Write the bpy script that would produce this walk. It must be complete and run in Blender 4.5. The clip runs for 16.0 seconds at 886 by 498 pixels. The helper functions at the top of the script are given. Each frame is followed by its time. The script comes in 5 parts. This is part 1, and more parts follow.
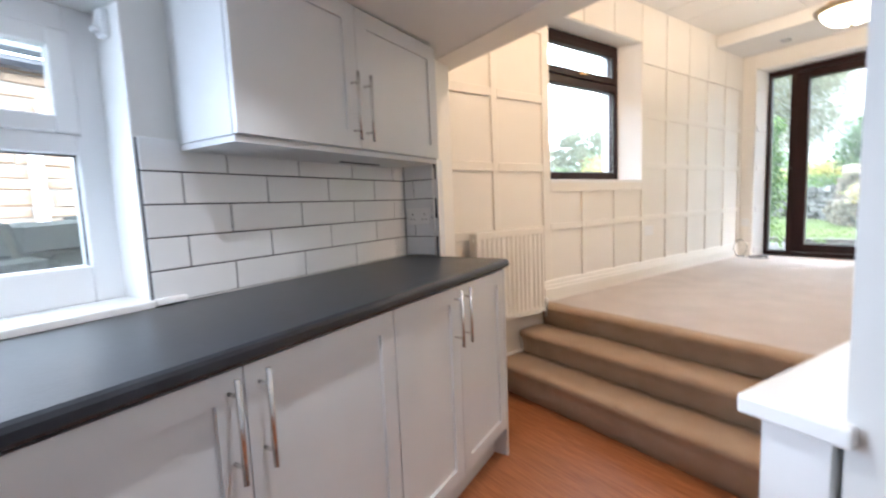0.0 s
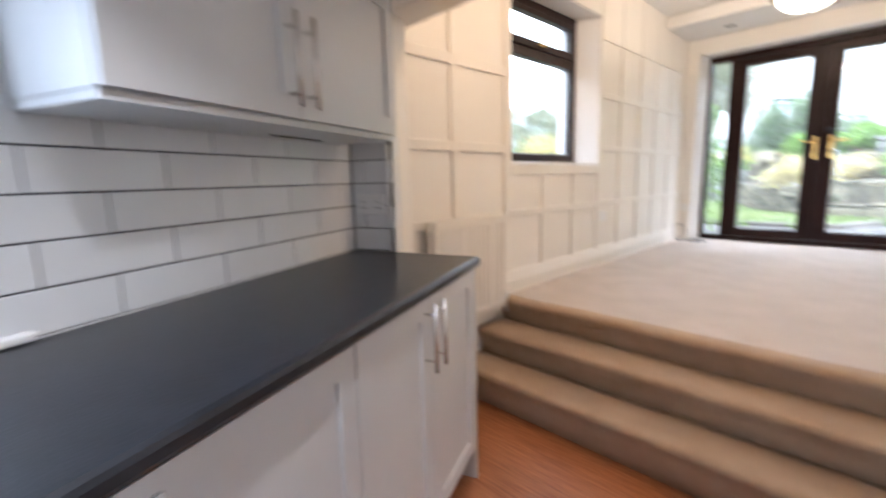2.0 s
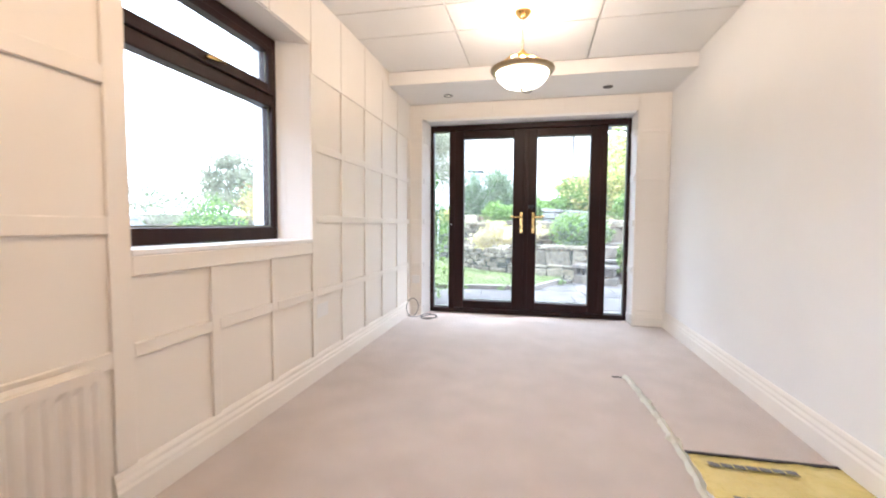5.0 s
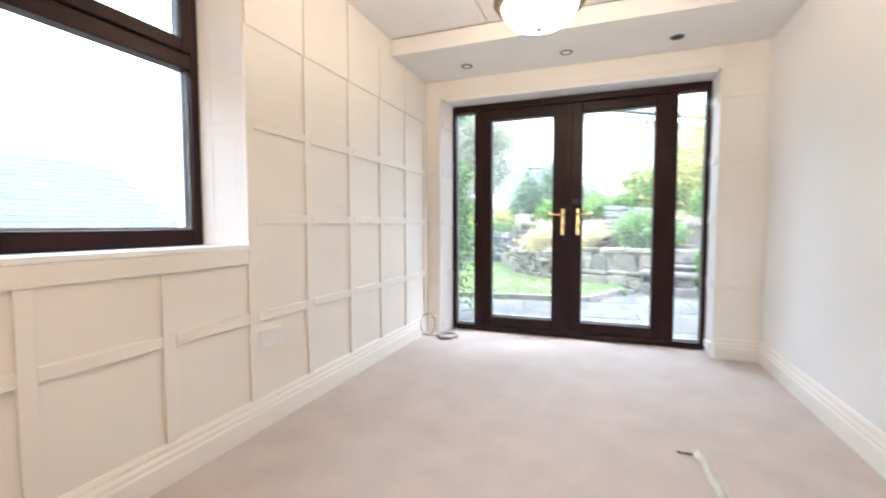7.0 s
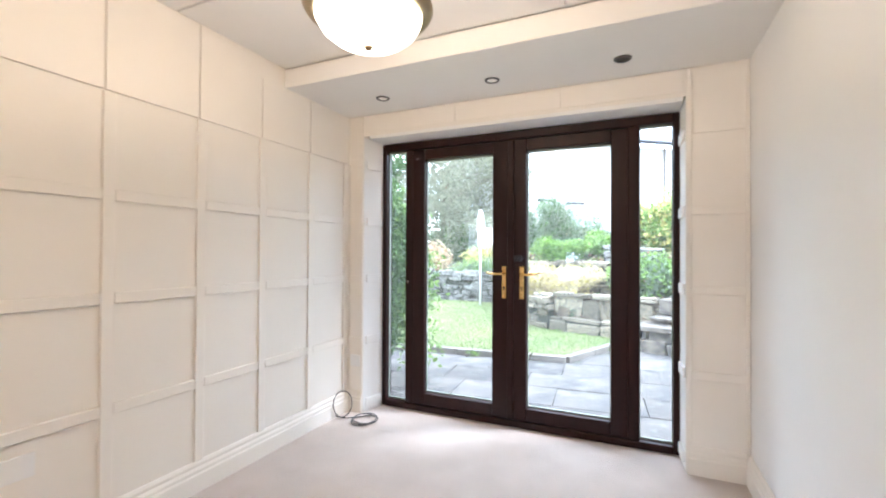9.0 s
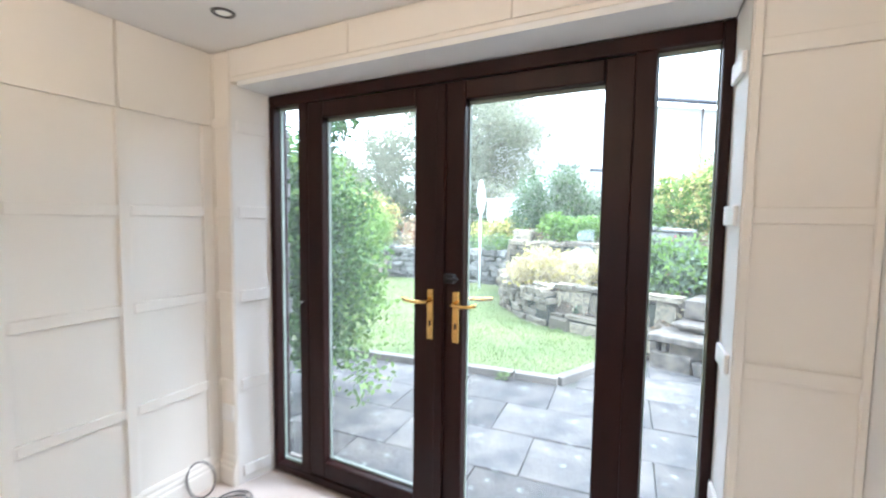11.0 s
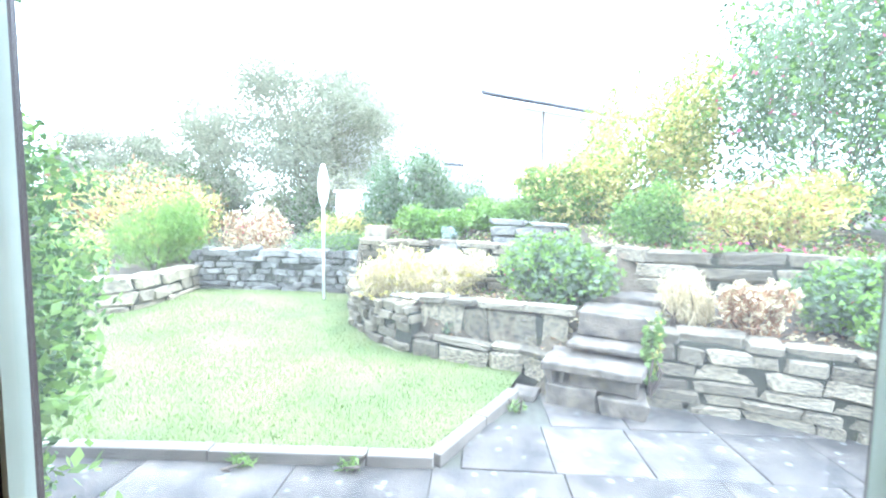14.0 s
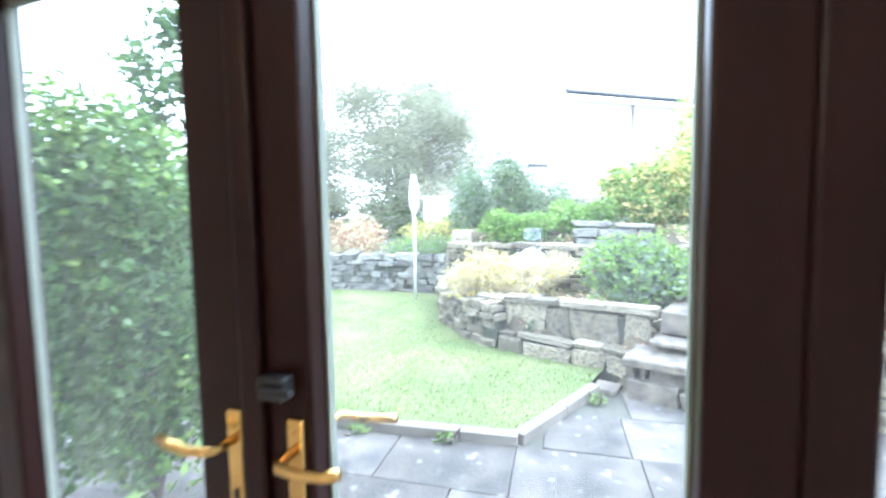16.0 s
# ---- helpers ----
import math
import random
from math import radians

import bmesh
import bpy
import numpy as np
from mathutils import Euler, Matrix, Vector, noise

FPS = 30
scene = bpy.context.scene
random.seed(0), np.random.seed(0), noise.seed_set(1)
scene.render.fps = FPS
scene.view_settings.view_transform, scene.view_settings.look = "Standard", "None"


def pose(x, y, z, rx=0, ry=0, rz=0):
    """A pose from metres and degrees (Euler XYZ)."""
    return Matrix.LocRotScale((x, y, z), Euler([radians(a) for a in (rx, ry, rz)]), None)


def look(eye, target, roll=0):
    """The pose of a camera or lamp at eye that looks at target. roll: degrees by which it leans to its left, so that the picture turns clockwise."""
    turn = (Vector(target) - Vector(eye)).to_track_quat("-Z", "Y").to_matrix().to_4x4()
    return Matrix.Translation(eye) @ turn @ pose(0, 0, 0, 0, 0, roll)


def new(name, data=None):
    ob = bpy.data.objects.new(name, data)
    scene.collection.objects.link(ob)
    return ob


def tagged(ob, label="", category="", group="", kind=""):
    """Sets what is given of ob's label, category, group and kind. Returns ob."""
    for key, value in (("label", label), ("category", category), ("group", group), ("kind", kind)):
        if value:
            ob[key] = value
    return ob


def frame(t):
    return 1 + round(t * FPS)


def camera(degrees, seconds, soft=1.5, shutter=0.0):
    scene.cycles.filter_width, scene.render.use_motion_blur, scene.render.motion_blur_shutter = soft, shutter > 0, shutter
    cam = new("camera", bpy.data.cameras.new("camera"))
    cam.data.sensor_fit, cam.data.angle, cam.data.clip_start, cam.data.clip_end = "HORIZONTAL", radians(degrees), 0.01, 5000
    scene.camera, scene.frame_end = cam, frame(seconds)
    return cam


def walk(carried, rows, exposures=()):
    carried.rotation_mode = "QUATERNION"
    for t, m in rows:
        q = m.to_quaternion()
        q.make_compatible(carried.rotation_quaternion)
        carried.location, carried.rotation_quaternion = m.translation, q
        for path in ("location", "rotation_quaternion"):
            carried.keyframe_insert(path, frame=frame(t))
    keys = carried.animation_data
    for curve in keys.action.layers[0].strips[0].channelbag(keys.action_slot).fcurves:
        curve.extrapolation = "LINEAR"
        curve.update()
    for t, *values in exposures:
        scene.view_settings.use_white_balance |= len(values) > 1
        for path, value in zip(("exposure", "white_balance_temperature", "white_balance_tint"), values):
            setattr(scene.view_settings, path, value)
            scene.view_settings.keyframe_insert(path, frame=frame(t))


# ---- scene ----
cam = camera(91.7, 16.0, soft=2.0, shutter=0.6)
PATH = [
    (0, (-0.041, -0.001, 1.175), (1.107, 1.624, 0.972), -2.4),
    (0.5, (-0.075, 0.019, 1.2), (0.977, 1.717, 1.088), 1.2),
    (1, (-0.066, 0.039, 1.189), (0.895, 1.788, 1.064), -0.2),
    (1.5, (-0.039, 0.142, 1.197), (0.867, 1.918, 1.031), 1.3),
    (2, (0.085, 0.343, 1.219), (1.454, 1.766, 0.901), -1.5),
    (2.5, (0.223, 0.496, 1.248), (1.789, 1.591, 0.655), -2.3),
    (3, (0.469, 0.621, 1.275), (2.169, 1.522, 0.728), -3.3),
    (3.5, (0.654, 0.691, 1.343), (2.447, 1.508, 1.003), -0.9),
    (4, (0.893, 0.764, 1.4), (2.803, 1.337, 1.249), 0.9),
    (4.5, (1.029, 0.79, 1.412), (2.983, 1.2, 1.29), 0.6),
    (6.8, (2.025, 0.568, 1.427), (3.931, 1.17, 1.35), -1.3),
    (7, (2.074, 0.564, 1.41), (3.94, 1.275, 1.301), -0.1),
    (7.5, (2.274, 0.467, 1.434), (4.065, 1.358, 1.424), 0.4),
    (8, (2.47, 0.38, 1.557), (4.334, 1.098, 1.467), -0.5),
    (8.5, (2.693, 0.126, 1.616), (4.523, 0.932, 1.654), 0.4),
    (10.8, (4.056, 0.044, 1.818), (5.841, 0.933, 1.663), -0.0),
    (11, (4.202, 0.02, 1.857), (5.976, 0.933, 1.715), 0.7),
    (11.5, (4.54, 0.116, 1.876), (6.354, 0.954, 1.801), -0.6),
    (12, (4.897, 0.256, 1.85), (6.712, 1.094, 1.793), 0.1),
    (12.5, (5.255, 0.354, 1.828), (7.143, 1.005, 1.733), -0.2),
    (13, (5.451, 0.409, 1.796), (7.381, 0.922, 1.676), -0.4),
    (13.5, (5.582, 0.412, 1.788), (7.55, 0.732, 1.625), 0.3),
    (14, (5.637, 0.429, 1.816), (7.611, 0.711, 1.665), 0.7),
    (14.5, (5.644, 0.452, 1.819), (7.609, 0.787, 1.655), -1.2),
    (15, (5.645, 0.448, 1.837), (7.616, 0.742, 1.672), -2.1),
    (15.5, (5.531, 0.436, 1.851), (7.476, 0.882, 1.719), -3.3),
    (16, (5.28, 0.345, 1.864), (7.161, 1.008, 1.721), -1.0),
]
walk(cam, [(t, look(eye, target, roll)) for t, eye, target, roll in PATH],
     [(0, 0.75, 5500, 12), (0.8, 0.7, 5500, 12), (1.5, 0.5, 5500, 12), (2, 0.6, 5500, 14), (2.5, 0.58, 5500, 15), (3.5, 0.62, 5450, 16), (4.2, 0.64, 5450, 16), (7, 0.68, 5350, 13), (8.5, 0.6, 5400, 13), (11, 0.48, 5300, 11), (12, 0.56, 5250, 10),
      (13, 0.62, 5250, 10), (14.5, 0.63, 5250, 11), (15.3, 0.61, 5250, 11), (16, 0.52, 5250, 11)])

# ---- world, sun, exposure ----
world = bpy.data.worlds.new("sky_world")
scene.world = world
world.use_nodes = True
wn = world.node_tree.nodes
wl = world.node_tree.links
sky = wn.new("ShaderNodeTexSky")
sky.sky_type = 'NISHITA'
sky.sun_disc = False
sky.sun_elevation = radians(38)
sky.sun_rotation = radians(60)
cloud = wn.new("ShaderNodeMix")
cloud.data_type = 'RGBA'
cloud.inputs[0].default_value = 0.8
wl.new(sky.outputs[0], cloud.inputs[6])
cloud.inputs[7].default_value = (17, 17.4, 17.8, 1)
wl.new(cloud.outputs[2], wn["Background"].inputs[0])
wn["Background"].inputs[1].default_value = 0.40


def lamp(name, kind, m, energy, color=(1, 1, 1), size=0.1, size_y=None):
    d = bpy.data.lights.new(name, kind)
    d.energy, d.color = energy, color
    if kind == 'AREA':
        d.size = size
        if size_y:
            d.shape, d.size_y = 'RECTANGLE', size_y
    elif kind == 'SUN':
        d.angle = size
    else:
        d.shadow_soft_size = size
    ob = new(name, d)
    ob.matrix_world = m
    return ob


lamp("sun_light", 'SUN', look((0, 0, 10), (-3.0, 6.0, 0)), 3.2, (1, 0.96, 0.9), radians(14))
WARM = (1.0, 0.75, 0.49)
lamp("kitchen_window_daylight", 'AREA', look((-0.98, 1.36, 1.38), (-0.45, 0.1, 1.2)), 27, (0.82, 0.91, 1.0), 0.9, 0.65)
lamp("pendant_bulb", 'POINT', pose(4.09, 0.866, 2.47), 22, WARM, 0.05)
spot = lamp("kitchen_bulb", 'SPOT', look((0.22, 0.78, 1.905), (0.22, 0.78, 0)), 36, (1.0, 0.95, 0.88), 0.02)
spot.data.spot_size, spot.data.spot_blend = radians(118), 1.0
lamp("kitchen_bulb_rear", 'POINT', pose(-0.75, -0.35, 1.88), 3.5, (1.0, 0.92, 0.82), 0.05)
# warm fill added above the steps; no fitting is seen there
lamp("stair_fill", 'POINT', pose(1.95, 0.85, 2.70), 22, (1.0, 0.68, 0.39), 0.06)


# ---- materials ----
def mat(name, a, b=None, rough=0.6, scale=8.0, bump=0.0, bscale=120.0, metal=0.0, contrast=0.5, rand=0.0, island=0.0,
        stretch=(1, 1, 1), spec=0.5, sheen=0.0, trans=0.0, dist=0.004):
    """A surface whose colour drifts between a and b, with fine relief."""
    m = bpy.data.materials.new(name)
    m.use_nodes = True
    n, l = m.node_tree.nodes, m.node_tree.links
    p = n["Principled BSDF"]
    p.inputs["Roughness"].default_value = rough
    p.inputs["Metallic"].default_value = metal
    p.inputs["Specular IOR Level"].default_value = spec
    if sheen:
        p.inputs["Sheen Weight"].default_value = sheen
    b = b or tuple(c * 0.9 for c in a)
    co = n.new("ShaderNodeTexCoord")
    mp = n.new("ShaderNodeMapping")
    mp.inputs["Scale"].default_value = stretch
    l.new(co.outputs["Object"], mp.inputs[0])
    t = n.new("ShaderNodeTexNoise")
    t.inputs["Scale"].default_value = scale
    t.inputs["Detail"].default_value = 6
    l.new(mp.outputs[0], t.inputs["Vector"])
    r = n.new("ShaderNodeValToRGB")
    r.color_ramp.elements[0].position = 0.5 - contrast / 2
    r.color_ramp.elements[1].position = 0.5 + contrast / 2
    r.color_ramp.elements[0].color = (*a, 1)
    r.color_ramp.elements[1].color = (*b, 1)
    l.new(t.outputs[0], r.inputs[0])
    out = r.outputs[0]
    if rand or island:
        hsv = n.new("ShaderNodeHueSaturation")
        mr = n.new("ShaderNodeMapRange")
        k = rand or island
        mr.inputs[3].default_value, mr.inputs[4].default_value = 1 - k, 1 + k
        if rand:
            l.new(n.new("ShaderNodeObjectInfo").outputs["Random"], mr.inputs[0])
        else:
            l.new(n.new("ShaderNodeNewGeometry").outputs["Random Per Island"], mr.inputs[0])
        l.new(mr.outputs[0], hsv.inputs["Value"])
        l.new(out, hsv.inputs["Color"])
        out = hsv.outputs[0]
    l.new(out, p.inputs["Base Color"])
    if trans:
        tr = n.new("ShaderNodeBsdfTranslucent")
        mx = n.new("ShaderNodeMixShader")
        mx.inputs[0].default_value = trans
        l.new(out, tr.inputs[0])
        l.new(p.outputs[0], mx.inputs[1])
        l.new(tr.outputs[0], mx.inputs[2])
        l.new(mx.outputs[0], n["Material Output"].inputs[0])
    if bump:
        f = n.new("ShaderNodeTexNoise")
        f.inputs["Scale"].default_value = bscale
        f.inputs["Detail"].default_value = 4
        l.new(mp.outputs[0], f.inputs["Vector"])
        bp = n.new("ShaderNodeBump")
        bp.inputs["Strength"].default_value = bump
        bp.inputs["Distance"].default_value = dist
        l.new(f.outputs[0], bp.inputs["Height"])
        l.new(bp.outputs[0], p.inputs["Normal"])
    return m


def glass(name, tint=(1, 1, 1)):
    m = bpy.data.materials.new(name)
    m.use_nodes = True
    n, l = m.node_tree.nodes, m.node_tree.links
    tr, gl, mx = n.new("ShaderNodeBsdfTransparent"), n.new("ShaderNodeBsdfGlossy"), n.new("ShaderNodeMixShader")
    lw, pw, ad = n.new("ShaderNodeLayerWeight"), n.new("ShaderNodeMath"), n.new("ShaderNodeMath")
    pw.operation, ad.operation = 'POWER', 'MULTIPLY_ADD'
    pw.inputs[1].default_value = 4.0
    ad.inputs[1].default_value, ad.inputs[2].default_value = 0.6, 0.025
    tr.inputs[0].default_value = (*tint, 1)
    gl.inputs["Roughness"].default_value = 0.01
    l.new(lw.outputs["Facing"], pw.inputs[0])
    l.new(pw.outputs[0], ad.inputs[0])
    l.new(ad.outputs[0], mx.inputs[0])
    l.new(tr.outputs[0], mx.inputs[1])
    l.new(gl.outputs[0], mx.inputs[2])
    # translucent layer: smears on the glass plus a veil imitating lens glare
    smear_veil, mx2, spots, ramp = n.new("ShaderNodeBsdfTranslucent"), n.new("ShaderNodeMixShader"), n.new("ShaderNodeTexNoise"), n.new("ShaderNodeMapRange")
    spots.inputs["Scale"].default_value = 5.0
    spots.inputs["Detail"].default_value = 5
    ramp.inputs[1].default_value, ramp.inputs[2].default_value = 0.35, 0.75
    ramp.inputs[3].default_value, ramp.inputs[4].default_value = 0.012, 0.03
    smear_veil.inputs[0].default_value = (0.9, 0.93, 0.92, 1)
    l.new(spots.outputs[0], ramp.inputs[0])
    l.new(ramp.outputs[0], mx2.inputs[0])
    l.new(mx.outputs[0], mx2.inputs[1])
    l.new(smear_veil.outputs[0], mx2.inputs[2])
    l.new(mx2.outputs[0], n["Material Output"].inputs[0])
    return m


def glow(name, color, strength):
    m = bpy.data.materials.new(name)
    m.use_nodes = True
    p = m.node_tree.nodes["Principled BSDF"]
    p.inputs["Base Color"].default_value = (0.85, 0.82, 0.75, 1)
    p.inputs["Emission Color"].default_value = (*color, 1)
    p.inputs["Emission Strength"].default_value = strength
    return m


M_CREAM = mat("cream_paint", (0.80, 0.75, 0.675), (0.84, 0.80, 0.73), 0.45, 1.5, 0.05, 60)
M_WHITE = mat("white_paint", (0.80, 0.79, 0.77), (0.85, 0.84, 0.82), 0.5, 1.5, 0.05, 50)
M_CEIL = mat("ceiling_paint", (0.80, 0.78, 0.74), (0.84, 0.82, 0.79), 0.7, 2.0, 0.08, 90)
M_KWALL = mat("kitchen_wall_paint", (0.70, 0.69, 0.66), (0.76, 0.75, 0.72), 0.6, 3.0, 0.15, 40)
M_GLOSSW = mat("white_gloss_paint", (0.82, 0.81, 0.79), (0.86, 0.85, 0.83), 0.28, 3.0, 0.03, 30)
M_UPVC = mat("white_upvc", (0.84, 0.85, 0.86), (0.87, 0.88, 0.88), 0.25, 3.0)
M_CARPET = mat("beige_carpet", (0.58, 0.50, 0.44), (0.68, 0.59, 0.525), 0.95, 5.0, 0.9, 420, sheen=0.3, spec=0.1, dist=0.006)
M_STAIRCARPET = mat("tan_stair_carpet", (0.45, 0.305, 0.19), (0.53, 0.375, 0.25), 0.95, 7.0, 0.9, 420, sheen=0.2, spec=0.1, dist=0.006)
M_WOOD = mat("laminate_oak", (0.22, 0.07, 0.025), (0.42, 0.165, 0.062), 0.35, 6.0, 0.08, 60, rand=0.1, stretch=(14, 1, 1))
M_WORKTOP = mat("slate_worktop", (0.007, 0.008, 0.011), (0.016, 0.018, 0.024), 0.33, 18, 0.25, 160, spec=0.5, dist=0.002)
M_CAB = mat("cabinet_foil", (0.585, 0.58, 0.575), (0.63, 0.625, 0.62), 0.38, 3.0, 0.03, 80)
M_TILE = mat("white_tile", (0.76, 0.76, 0.765), (0.80, 0.80, 0.80), 0.12, 6.0, 0.03, 25, rand=0.03)
M_GROUT = mat("grey_grout", (0.06, 0.06, 0.065), (0.10, 0.10, 0.105), 0.9, 40)
M_CHROME = mat("brushed_steel", (0.62, 0.61, 0.60), (0.7, 0.69, 0.68), 0.25, 30, metal=1.0)
M_NICKEL = mat("dark_nickel", (0.10, 0.095, 0.09), (0.16, 0.15, 0.14), 0.4, 30, metal=0.8)
M_BRASS = mat("polished_brass", (0.72, 0.46, 0.14), (0.80, 0.55, 0.20), 0.22, 20, metal=1.0)
M_BRONZE = mat("antique_brass", (0.30, 0.24, 0.15), (0.42, 0.33, 0.2), 0.35, 20, metal=1.0)
M_BROWN = mat("rosewood_upvc", (0.013, 0.0042, 0.0038), (0.024, 0.0075, 0.0062), 0.36, 5, 0.06, 60, stretch=(3, 3, 0.4), spec=0.2)
M_BLACK = mat("black_plastic", (0.006, 0.006, 0.006), (0.012, 0.012, 0.012), 0.5, 10)
M_SEAL = mat("pale_glazing_bead", (0.20, 0.23, 0.19), (0.26, 0.29, 0.25), 0.5, 10)
M_RAD = mat("radiator_enamel", (0.78, 0.73, 0.65), (0.82, 0.77, 0.69), 0.32, 4.0)
M_PLASTIC = mat("white_plastic", (0.78, 0.77, 0.75), (0.82, 0.81, 0.79), 0.3, 8)
M_YELLOW = mat("insulation_wrap", (0.58, 0.46, 0.12), (0.68, 0.57, 0.22), 0.25, 9, 0.7, 30, dist=0.012)
M_FILM = mat("crumpled_film", (0.82, 0.80, 0.66), (0.92, 0.90, 0.80), 0.35, 40, 0.25, 60, dist=0.004)
M_INK = mat("dark_print", (0.05, 0.055, 0.055), (0.14, 0.13, 0.08), 0.35, 40)
M_CABLE = mat("grey_cable", (0.06, 0.06, 0.06), (0.12, 0.11, 0.1), 0.5, 10)
M_GLASS = glass("window_glass", (0.975, 1.0, 0.995))
M_BOWL = glow("lamp_bowl_glass", (1.0, 0.83, 0.55), 5.0)
M_SPOT = glow("spot_bulb", (1.0, 0.9, 0.75), 0.12)
M_FLAG = mat("damp_flagstone", (0.043, 0.043, 0.044), (0.128, 0.112, 0.098), 0.75, 4, 0.7, 30, rand=0.3, spec=0.3, contrast=0.35, dist=0.01)
_n, _l = M_FLAG.node_tree.nodes, M_FLAG.node_tree.links
_co, _vo, _st, _mx = _n.new("ShaderNodeTexCoord"), _n.new("ShaderNodeTexVoronoi"), _n.new("ShaderNodeMapRange"), _n.new("ShaderNodeMix")
_vo.inputs["Scale"].default_value, _vo.inputs["Randomness"].default_value = 9.0, 1.0
_st.inputs[1].default_value, _st.inputs[2].default_value, _st.inputs[3].default_value, _st.inputs[4].default_value = 0.10, 0.22, 0.75, 0.0
_mx.data_type = 'RGBA'
_mx.inputs[7].default_value = (0.24, 0.24, 0.225, 1)
_l.new(_co.outputs["Object"], _vo.inputs["Vector"])
_l.new(_vo.outputs["Distance"], _st.inputs[0])
_l.new(_st.outputs[0], _mx.inputs[0])
_p = _n["Principled BSDF"]
_l.new(_p.inputs["Base Color"].links[0].from_socket, _mx.inputs[6])
_l.new(_mx.outputs[2], _p.inputs["Base Color"])
M_STEP = mat("worn_step_stone", (0.07, 0.063, 0.054), (0.20, 0.168, 0.13), 0.8, 9, 0.8, 40, contrast=0.35, rand=0.2, dist=0.012)
M_JOINT = mat("mossy_joint", (0.03, 0.032, 0.022), (0.06, 0.06, 0.042), 0.95, 20)
M_PATIOJOINT = mat("patio_joint", (0.055, 0.055, 0.042), (0.10, 0.098, 0.08), 0.95, 20)
M_STONE = mat("weathered_gritstone", (0.095, 0.088, 0.072), (0.37, 0.315, 0.215), 0.9, 9, 1.0, 26, rand=0.45, contrast=0.4, dist=0.015)
M_SLATEWALL = mat("dark_drystone", (0.085, 0.085, 0.08), (0.27, 0.26, 0.225), 0.85, 7, 0.8, 30, rand=0.4, contrast=0.4, dist=0.015)
M_KERB = mat("concrete_kerb", (0.115, 0.103, 0.088), (0.21, 0.185, 0.155), 0.9, 8, 0.6, 50, rand=0.12)
M_EARTH = mat("garden_soil", (0.05, 0.04, 0.028), (0.13, 0.105, 0.07), 0.95, 2.5, 0.8, 18, dist=0.04)
M_LAWN = mat("lawn_soil", (0.08, 0.125, 0.035), (0.21, 0.22, 0.095), 0.95, 1.6, 0.8, 90, dist=0.02)
M_GRASS = mat("grass_blades", (0.12, 0.19, 0.05), (0.24, 0.265, 0.095), 0.7, 0.9, island=0.35, trans=0.35)
M_LEAF = mat("green_leaf", (0.04, 0.095, 0.02), (0.11, 0.20, 0.045), 0.5, 3, island=0.5, trans=0.35)
M_LEAFLIME = mat("lime_leaf", (0.14, 0.25, 0.05), (0.26, 0.38, 0.09), 0.5, 3, island=0.45, trans=0.4)
M_LEAFBLUE = mat("grey_green_leaf", (0.15, 0.205, 0.125), (0.27, 0.33, 0.215), 0.6, 3, island=0.4, trans=0.55)
# autumn leaf colour paled to put distance haze into far foliage
M_LEAFHAZED = mat("hazed_autumn_leaf", (0.21, 0.235, 0.155), (0.36, 0.35, 0.245), 0.6, 2, island=0.4, trans=0.6)
M_LEAFYEL = mat("yellow_autumn_leaf", (0.48, 0.42, 0.11), (0.66, 0.60, 0.25), 0.6, 3, island=0.4, trans=0.4)
M_LEAFRUST = mat("rust_autumn_leaf", (0.24, 0.12, 0.06), (0.40, 0.22, 0.11), 0.6, 4, island=0.4, trans=0.3)
M_STRAW = mat("dry_straw_grass", (0.50, 0.42, 0.25), (0.68, 0.60, 0.40), 0.7, 4, island=0.35, trans=0.35)
M_PINK = mat("pink_petal", (0.55, 0.06, 0.16), (0.70, 0.14, 0.28), 0.6, 4, island=0.3, trans=0.3)
M_BARK = mat("bark", (0.07, 0.055, 0.04), (0.14, 0.11, 0.085), 0.9, 10, 0.8, 30)
M_ROOF = mat("slate_roof", (0.05, 0.06, 0.065), (0.09, 0.10, 0.105), 0.75, 6, 0.3, 40, rand=0.15)
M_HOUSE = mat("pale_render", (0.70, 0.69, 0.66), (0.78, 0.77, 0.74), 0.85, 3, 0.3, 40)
M_HOUSESTONE = mat("sandstone_course", (0.30, 0.20, 0.13), (0.46, 0.34, 0.23), 0.85, 7, 0.5, 30, rand=0.25)
M_MORTAR = mat("pale_mortar", (0.36, 0.33, 0.28), (0.45, 0.41, 0.36), 0.95, 12)
M_MOSS = mat("mossy_wall_stone", (0.016, 0.019, 0.015), (0.05, 0.055, 0.044), 0.95, 5, 0.8, 25, rand=0.3, dist=0.02)
M_GUTTER = mat("black_gutter", (0.02, 0.022, 0.03), (0.035, 0.036, 0.045), 0.4, 10)
M_CANVAS = mat("white_canvas", (0.75, 0.76, 0.76), (0.82, 0.83, 0.83), 0.8, 12, 0.3, 40)
M_GREYGLASS = mat("far_window_glass", (0.25, 0.29, 0.33), (0.35, 0.39, 0.42), 0.08, 2)
M_PEBBLE = mat("pale_pebbles", (0.45, 0.43, 0.39), (0.62, 0.60, 0.56), 0.8, 8, rand=0.2)


# ---- building helpers ----
def cube(bm, x0, x1, y0, y1, z0, z1):
    v = [bm.verts.new((x, y, z)) for x in (x0, x1) for y in (y0, y1) for z in (z0, z1)]
    for q in ((0, 1, 3, 2), (4, 6, 7, 5), (0, 4, 5, 1), (2, 3, 7, 6), (0, 2, 6, 4), (1, 5, 7, 3)):
        bm.faces.new([v[i] for i in q])


